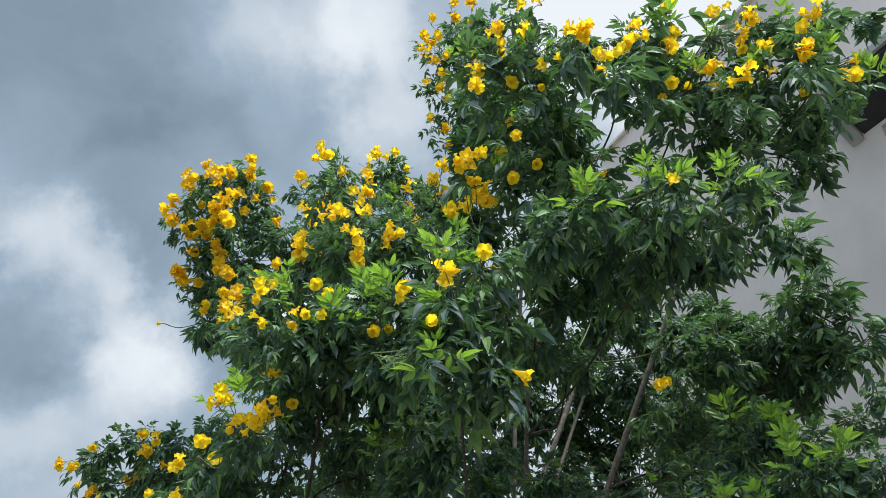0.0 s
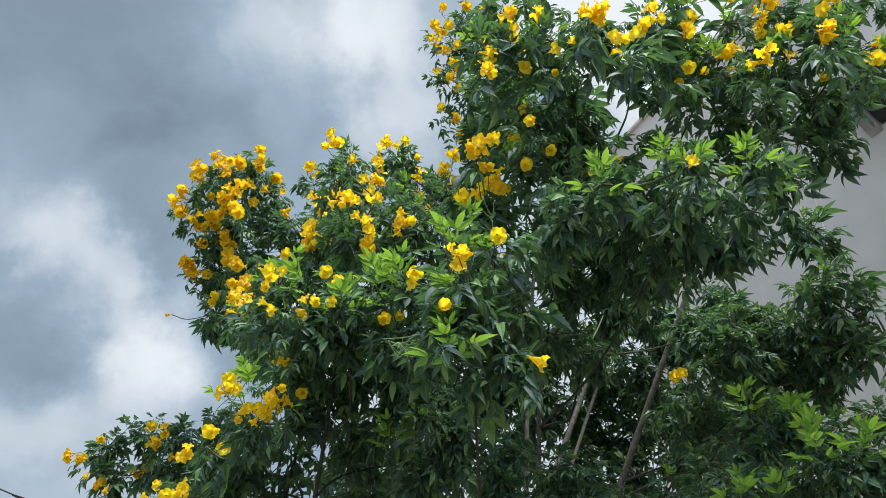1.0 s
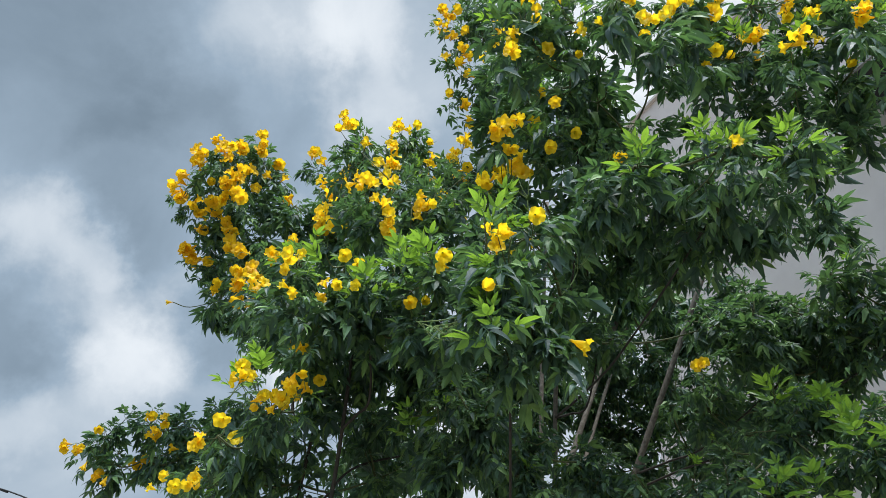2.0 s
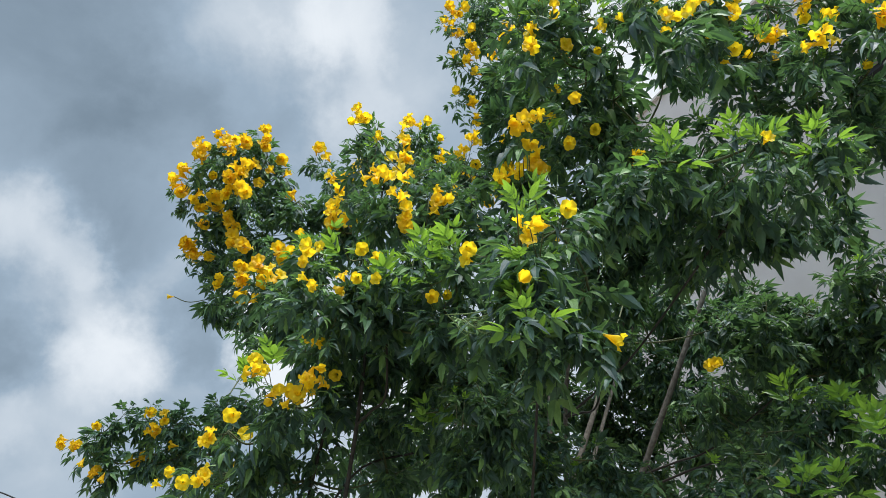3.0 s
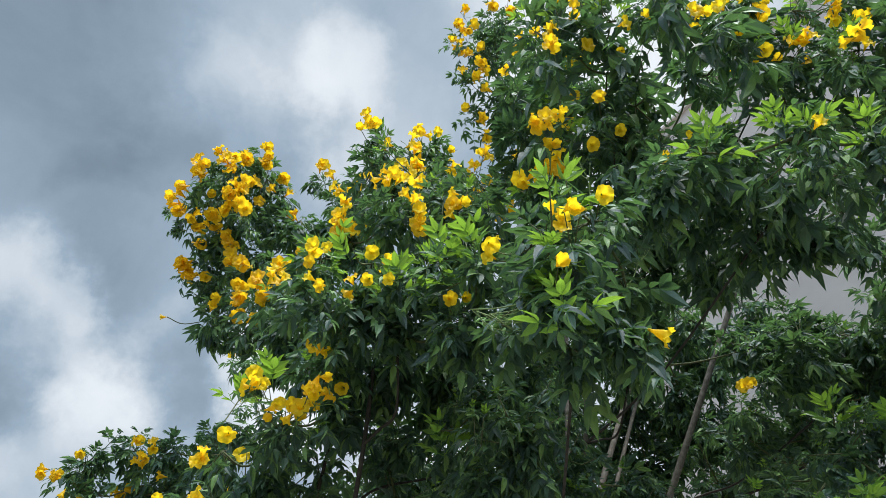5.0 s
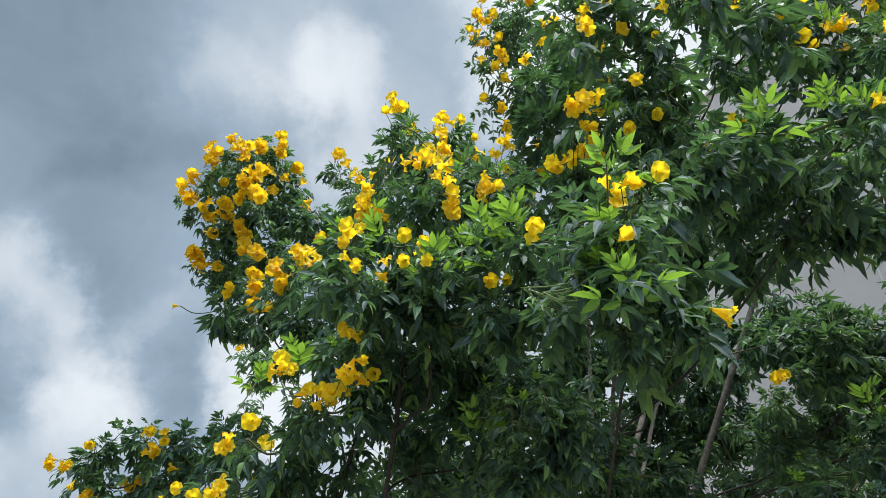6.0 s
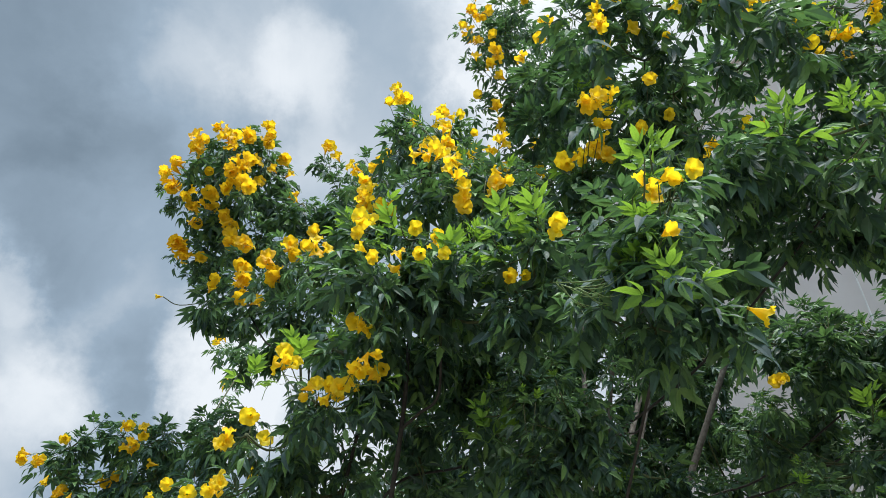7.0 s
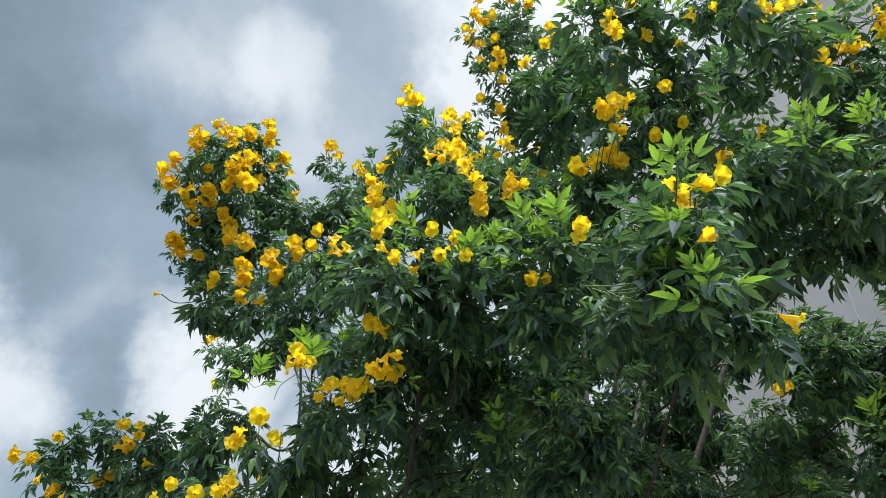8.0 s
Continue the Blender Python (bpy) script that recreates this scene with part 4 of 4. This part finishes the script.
# bright new shoots at the ends of the foremost twigs
NEW_SHOOTS = [(0.46, 2.10, 3.09), (0.68, 2.10, 3.18), (0.72, 2.00, 3.08), (0.92, 2.05, 3.14), (1.10, 2.20, 3.18),
    (0.99, 2.35, 4.29), (1.36, 2.40, 4.06), (1.07, 2.40, 3.99), (1.59, 2.30, 4.05), (1.83, 2.40, 4.02),
    (1.11, 2.50, 2.36), (1.28, 2.50, 2.37), (0.90, 2.60, 2.24), (1.04, 2.65, 2.25), (1.17, 3.05, 2.73), (1.29, 2.90, 2.62), (1.26, 2.80, 2.52),
    (-0.03, 2.03, 2.47), (0.03, 2.10, 2.90), (-0.19, 2.40, 2.93), (-0.04, 2.00, 2.77), (-0.27, 2.45, 2.96),
    (-0.67, 2.65, 3.04), (-0.57, 2.65, 3.05), (-0.41, 2.62, 2.93), (-0.62, 2.65, 3.09), (-0.26, 3.00, 2.56),
    (-0.90, 3.20, 2.89), (-1.08, 3.60, 3.00), (-0.25, 3.30, 4.00), (0.19, 2.50, 4.22)]
THIN = {"top_column": 0.65, "east_edge": 0.32, "east": 0.7, "middle": 0.7, "west_far": 0.46, "west_spur": 1.0, "north_back": 1.25, "north_fill": 1.4, "west_back": 0.42, "top_east": 0.27, "top_east_low": 0.36,
        "south": 0.85, "mid_low": 0.95, "west_low": 0.32, "west_crown": 0.5, "near_mid": 0.7, "top_far": 0.38, "top_mid": 0.16, "top_core": 0.19, "near_east": 0.36, "west_front": 0.75}
FRESH = {"east_edge": 1, "west_crown": 1, "near_mid": 2, "near_east": 1, "south_east": 1, "west_front": 2, "top_east": 2, "top_east_low": 1, "top_mid": 1, "south": 1, "west_far": 0, "top_far": 0,
         "north_back": 0, "north_fill": 0, "middle": 0, "east": 0, "west_spur": 0, "top_core": 0, "top_column": 0, "west_back": 0}
LEAF_SIZE = {"east_edge": 1.25, "top_mid": 1.3, "top_core": 1.5, "top_column": 1.3, "top_east": 1.35, "top_east_low": 1.05, "near_mid": 0.95, "near_east": 0.95, "south_east": 0.66, "mid_low": 0.66,
             "west_crown": 0.95, "west_front": 0.95, "west_far": 1.12, "west_spur": 1.0, "middle": 1.0, "west_low": 0.92}
NEARER = {"near_mid", "near_east", "west_front", "west_low", "top_core", "top_mid", "top_east", "top_east_low", "top_column", "south_east", "mid_low"}
LOOSE = {"west_far": 1.15, "west_spur": 1.1, "top_far": 1.1}
BLOOM_SIZE = {"west_far": 1.38, "west_spur": 1.05, "top_far": 1.25, "west_back": 1.05, "near_mid": 0.85, "near_east": 0.85, "west_front": 0.8, "west_low": 0.9}

west = thing("yellow_elder_shrub", Matrix.Identity(4), "tall leafy shrub heavy with clusters of yellow trumpet flowers", "shrub", "flowering shrubs")
east = thing("yellow_elder_shrub", Matrix.Identity(4), "tall many-stemmed shrub, dense dark leaves, bright new shoots, fewer flowers", "shrub", "flowering shrubs")
STEM_NODES = {west: [], east: []}
# bare leaning stems that show through the open middle of the eastern shrub
for points, r0, r1 in (([(-0.30, 4.74, -0.02), (0.35, 4.40, 1.52), (0.83, 4.14, 2.60), (1.10, 3.99, 3.20), (1.37, 3.84, 3.80)], 0.020, 0.014),
                       ([(-0.40, 3.70, -0.02), (0.16, 3.74, 1.9), (0.47, 3.90, 2.60), (0.73, 4.03, 3.20), (0.99, 4.15, 3.8)], 0.017, 0.012),
                       ([(-0.30, 3.62, -0.02), (0.25, 3.74, 1.9), (0.545, 3.93, 2.60), (0.79, 4.10, 3.18), (1.03, 4.2, 3.7)], 0.012, 0.008),
                       ([(0.28, 3.55, -0.02), (0.30, 3.75, 1.5), (0.36, 3.84, 2.70), (0.43, 3.90, 3.45), (0.5, 3.85, 4.2)], 0.014, 0.009),
                       ([(0.39, 3.80, 2.3), (0.46, 3.60, 3.17), (0.80, 3.60, 3.57), (1.0, 3.5, 3.8)], 0.011, 0.007)):
    sv, sf = [], []
    line = smooth_line(points, 9)
    STEM_NODES[east] += line[4:]
    tube(sv, sf, line, r0, r1, 8, 0.05, random.Random(r0))
    part("stem", mesh_of("stem", sv, sf, [BARK], smooth=True), east, "bare leaning grey-brown stem")
for points, r0, r1 in (([(-0.62, 3.6, -0.02), (-0.60, 3.3, 1.6), (-0.51, 3.1, 2.55), (-0.49, 3.1, 2.95), (-0.46, 3.05, 3.3)], 0.010, 0.005),
                       ([(-1.0, 3.8, -0.02), (-0.98, 4.0, 1.6), (-0.92, 4.2, 2.8), (-0.95, 4.25, 3.4), (-1.1, 4.25, 3.9)], 0.009, 0.005),
                       ([(-0.85, 3.6, -0.02), (-0.8, 3.5, 1.6), (-0.65, 3.3, 2.6), (-0.52, 3.1, 3.2), (-0.45, 3.05, 3.7)], 0.008, 0.004),
                       ([(-0.75, 3.45, -0.02), (-0.66, 3.3, 1.9), (-0.54, 3.3, 2.40), (-0.25, 3.5, 2.59), (0.05, 3.6, 2.75)], 0.006, 0.004)):
    sv, sf = [], []
    line = smooth_line(points, 9)
    STEM_NODES[west] += line[4:]
    tube(sv, sf, line, r0, r1, 8, 0.05, random.Random(r0))
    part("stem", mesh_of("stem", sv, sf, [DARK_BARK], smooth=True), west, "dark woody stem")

LONE_TRUMPET = min((q[:3] for s in SPRAYS.values() for q in s), key=lambda q: (Vector(q) - Vector((0.23, 2.12, 2.43))).length)
TREE_MIDS = {t: [Vector(c[:3]) for b in CLUMPS if b.startswith("west") == (t is west) for c in CLUMPS[b]] for t in (west, east)}
TWIGS = {"top_east": 0.4, "top_east_low": 0.4, "top_mid": 0.4, "top_core": 0.5, "top_far": 0.4, "west_far": 0.4, "west_spur": 0.3, "west_low": 0.35, "near_mid": 0.4}
PODS = [((-0.224, 2.227, 2.553), (0.85, -0.2, -0.35), 5, 0.105), ((-0.176, 2.209, 2.530), (0.8, -0.3, -0.3), 6, 0.095), ((0.034, 2.10, 2.700), (0.1, -0.2, 1.0), 2, 0.05),
        ((0.109, 2.15, 2.934), (0.0, -0.1, 1.0), 3, 0.07), ((0.295, 2.40, 2.831), (0.3, -0.3, 0.9), 4, 0.06), ((1.028, 2.10, 3.153), (0.1, -0.1, 1.0), 4, 0.06)]
BLOOMS = [(Vector(q[:3]), 0.040 + 0.012 * q[3] ** 0.5) for rows in SPRAYS.values() for q in rows]
BLOOMS += [(Vector(place) + 0.5 * length * Vector(lean), 0.05) for place, lean, count, length in PODS]
OPEN_SIDE = Vector((0.0, -0.80, -0.45))
OWNER = {q: min(CLUMPS, key=lambda b: min((Vector(q) - Vector(c[:3])).length for c in CLUMPS[b])) for q in NEW_SHOOTS}


# openings between the upper boughs, where wall and sky show through
OPENINGS = [((-1.00, 3.05, 2.60), 0.07), ((-0.93, 3.05, 2.64), 0.05), ((1.52, 3.10, 3.40), 0.10), ((1.02, 2.55, 3.00), 0.08), ((1.12, 2.55, 2.98), 0.08), ((1.40, 3.40, 3.52), 0.07), ((0.83, 2.85, 3.97), 0.09), ((0.87, 2.85, 3.88), 0.07), ((0.61, 2.40, 3.53), 0.07), ((0.72, 2.65, 4.38), 0.12), ((0.61, 2.65, 4.37), 0.08), ((0.82, 2.65, 4.43), 0.08), ((0.71, 2.70, 4.23), 0.05)]


def shades_bloom(q):
    """Whether a leaf at q would stand in a spray, close before its open side, or in an opening of the crown."""
    if any((q - Vector(p)).length < w for p, w in OPENINGS):
        return True
    for p, w in BLOOMS:
        d = q - p
        if -0.25 < d.z < 0.6 and d.length < 0.6:
            along = max(0.0, min(0.20, d.dot(OPEN_SIDE)))
            if (d - OPEN_SIDE * along).length < w:
                return True
            along = max(0.0, min(0.55, d.dot(SUN_DIR)))
            if (d - SUN_DIR * along).length < 0.55 * w:
                return True
    return False


for name, clumps in CLUMPS.items():
    sprays = SPRAYS[name]
    rng = random.Random(name)
    tree = west if name.startswith("west") else east
    mids = [Vector(c[:3]) for c in clumps]
    middle = sum(mids, Vector()) / len(mids)
    # a limb leaves one of the stems and climbs into the bough; branches spread from clump to clump
    low = min(mids, key=lambda q: q.z + 0.8 * (q.xy - middle.xy).length)
    fork = low + Vector((0, 0.03, -0.06))
    below = [q for q in STEM_NODES[tree] if q.z < fork.z - 0.25]
    foot = min(below, key=lambda q: (q - fork).length + 0.25 * abs(fork.z - 0.6 - q.z))
    sv, sf = [], []
    knee = foot.lerp(fork, 0.5) + Vector((rng.uniform(-0.06, 0.06), rng.uniform(-0.05, 0.05), -0.08))
    line = smooth_line([foot, foot.lerp(knee, 0.5) + Vector((rng.uniform(-0.02, 0.02), 0.02, 0.0)), knee, fork], 6)
    tube(sv, sf, line, 0.006, 0.004, 6, 0.06, rng)
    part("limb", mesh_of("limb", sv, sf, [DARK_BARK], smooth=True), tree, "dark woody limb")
    bv, bf = [], []
    leaves = []
    joined = [fork]
    for c, mid in sorted(zip(clumps, mids), key=lambda q: (q[1] - fork).length):
        r = c[3]
        start = min(joined, key=lambda q: (q - mid).length + 0.6 * max(0, q.z - mid.z))
        joined.append(mid)
        bend_at = start.lerp(mid, 0.5) + Vector((rng.uniform(-0.03, 0.03), rng.uniform(-0.03, 0.03), -0.04))
        tube(bv, bf, smooth_line([start, bend_at, mid], 4), 0.0055, 0.0035, 5, 0.05, rng)
        thin, scale = THIN.get(name, 1.0), LEAF_SIZE.get(name, 0.88)
        long = 0.5 if name in ("top_mid", "top_core") else 0.62 if name in ("top_east", "near_mid") else 0.75 if name in ("top_east_low", "east_edge") else 1.0
        count = max(3, int(thin * 370 * r * r / max(1.0, scale) ** 1.6) + 2)
        for i in range(count):
            d = Vector((rng.gauss(0, 1), rng.gauss(0, 1), rng.gauss(0, 1) + 0.3)).normalized()
            habit = rng.random()
            reach = rng.uniform(0.35, 0.95) if habit < 0.8 else rng.uniform(1.0, 1.4)
            tip = mid + d * (r * reach)
            if habit < 0.45:
                axis = d * 0.8 + Vector((0, 0, rng.uniform(0.3, 1.0)))
            else:
                axis = d + Vector((0, 0, rng.uniform(-0.5, 0.35)))
            fresh = FRESH.get(name, 1) if d.z > 0.3 and rng.random() < 0.5 else 0
            shoot(tip, axis, rng.uniform(0.10, 0.2) * long, fresh, rng, leaves, scale)
            tube(bv, bf, [mid, mid.lerp(tip, 0.5) - axis.normalized() * 0.02, tip], 0.0032, 0.0016, 4)
        # loose leafy twigs that bridge to the next clump
        other = min((q for q in mids if q is not mid), key=lambda q: (q - mid).length * rng.uniform(0.7, 1.5))
        for i in range(max(1, count // 4)):
            tip = mid.lerp(other, rng.uniform(0.25, 0.75)) + Vector((rng.gauss(0, 0.05), rng.gauss(0, 0.05), rng.gauss(-0.04, 0.06)))
            axis = (tip - mid).normalized() + Vector((0, 0, rng.uniform(-0.3, 0.6)))
            shoot(tip, axis, rng.uniform(0.08, 0.16) * long, 0, rng, leaves, scale)
            tube(bv, bf, [mid, mid.lerp(tip, 0.5) - Vector((0, 0, 0.02)), tip], 0.0032, 0.0016, 4)
    for x, y, z in NEW_SHOOTS:
        tip = Vector((x, y, z))
        home = min(mids, key=lambda q: (q - tip).length)
        if OWNER[x, y, z] == name:
            axis = Vector((rng.uniform(-0.35, 0.35), -0.25, 1.0))
            new_shoot(tip, axis, rng, leaves)
            tube(bv, bf, smooth_line([home, home.lerp(tip, 0.6) - axis * 0.03, tip], 3), 0.0038, 0.0018, 4)
    # every spray ends a leafy twig
    for x, y, z, n in sprays:
        place = Vector((x, y, z))
        home = min(TREE_MIDS[tree], key=lambda q: (q - place).length)
        gap = (place - home).length
        if gap > 0.10 and n > 0:
            seat = place + Vector((0.0, 0.055, -0.05 if n < 3 else -0.03))
            for i in range(int(TWIGS.get(name, 0.5) * (2 + min(4, n) / 2))):
                d = Vector((rng.gauss(0, 1), rng.gauss(0, 0.7), rng.gauss(0, 1) + 0.2)).normalized()
                shoot(seat + d * rng.uniform(0.03, 0.08), d + Vector((0, 0, 0.3)), rng.uniform(0.06, 0.12), FRESH.get(name, 1) if rng.random() < 0.3 else 0, rng, leaves, LEAF_SIZE.get(name, 0.9) * 0.92)
            for u in (0.4, 0.7):
                if gap > 0.25:
                    shoot(home.lerp(place, u), place - home + Vector((rng.uniform(-0.1, 0.1), 0, 0.1)), 0.07, 0, rng, leaves, 0.85)
    # no leaf stands where a spray of flowers opens
    leaves = [q for q in leaves if not shades_bloom(q[0] @ Vector((0.5, 0, -0.1)))]
    part("branch", mesh_of("branch", bv, bf, [TWIG], smooth=True), tree, "thin green-brown branches")
    # the leaves nearest the open side are pieces of their own, the rest one mass
    single = []
    if name in ("near_mid", "near_east", "west_front", "west_low"):
        leaves.sort(key=lambda q: q[0].translation.y)
        single, leaves = leaves[:150], leaves[150:]
    for m, is_young, pick in single:
        f = part("leaf", NEW_MESH[pick % 4] if is_young else OLD_MESH[pick % 6], tree)
        f.matrix_local = m
    part("foliage", foliage_mesh("foliage", leaves, FINE if name in NEARER else COARSE), tree, kind="stuff")
    for x, y, z, n in sprays:
        place = Vector((x, y, z))
        home = min(TREE_MIDS[tree], key=lambda q: (q - place).length)
        outward = place - home
        lean = (0.2, -0.85, -0.2) if n < 3 else (1.0, -0.25, -0.25) if name in LOOSE else (0.8, -0.75, 0.1)
        outward = (outward.normalized() * lean[0] + Vector((rng.uniform(-0.35, 0.35), lean[1], lean[2]))).normalized()
        if name == "west_spur":
            outward = Vector((-0.6 + rng.uniform(-0.4, 0.4), -0.4, -0.35)).normalized()
        if n == 0:
            outward = Vector((-1.0, -0.1, -0.12)).normalized()
        if (x, y, z) == LONE_TRUMPET:
            outward = Vector((0.85, -0.1, -0.45)).normalized()
        if (place - home).length > 0.05:
            pv, pf = [], []
            tube(pv, pf, smooth_line([home, home.lerp(place, 0.6) + Vector((0, 0.05, -0.01)), place - outward * 0.04], 4), 0.0028, 0.0026 if n == 0 else 0.0013, 4)
            stalk = part("flower_stalk", mesh_of("flower_stalk", pv, pf, [TWIG]), tree)
            if n == 0:
                # a bare stalk that ends in one closed bud
                bud = part("flower", BACKLIT_FLOWERS[7], stalk)
                bud.matrix_local = aim(place - outward * 0.04, outward, 1.0, 0.75)
                continue
        flower_cluster(tree, place, n, outward, rng, 1.05 if (x, y, z) == LONE_TRUMPET else BLOOM_SIZE.get(name, 0.95), LOOSE.get(name, 1.0), BACKLIT_FLOWERS if name in LOOSE else FLOWERS, 0.0 if (x, y, z) == LONE_TRUMPET else 0.75)


def seed_spray(place, lean, count, length, rng):
    """Slim curved green pods and spent flower stalks that fan out from one twig's end."""
    sv, sf = [], []
    place, lean = Vector(place), Vector(lean).normalized()
    home = min(TREE_MIDS[east], key=lambda q: (q - place).length)
    tube(sv, sf, smooth_line([home, home.lerp(place, 0.6) + Vector((0, 0, -0.01)), place], 4), 0.0026, 0.0014, 5)
    for i in range(count):
        v = (lean + Vector((rng.gauss(0, 0.35), rng.gauss(0, 0.35), rng.gauss(0, 0.3)))).normalized()
        root = place + lean * rng.uniform(0.0, 0.04)
        end = root + v * length * rng.uniform(0.7, 1.1)
        tube(sv, sf, smooth_line([root, root.lerp(end, 0.5) + Vector((0, 0, -0.16 * length)), end], 5), 0.0013, 0.0007, 5)
    part("seed_spray", mesh_of("seed_spray", sv, sf, [POD], smooth=True), east, "slim curved pale green pods on a spent flower stalk")


pod_rng = random.Random(21)
for place, lean, count, length in PODS:
    seed_spray(place, lean, count, length, pod_rng)

# each shrub is set down at its foot
for shrub, foot in ((west, Vector((-0.85, 3.65, 0))), (east, Vector((0.1, 3.6, 0)))):
    shrub.matrix_world = Matrix.Translation(foot)
    for piece in shrub.children:
        piece.matrix_parent_inverse = Matrix.Translation(-foot)
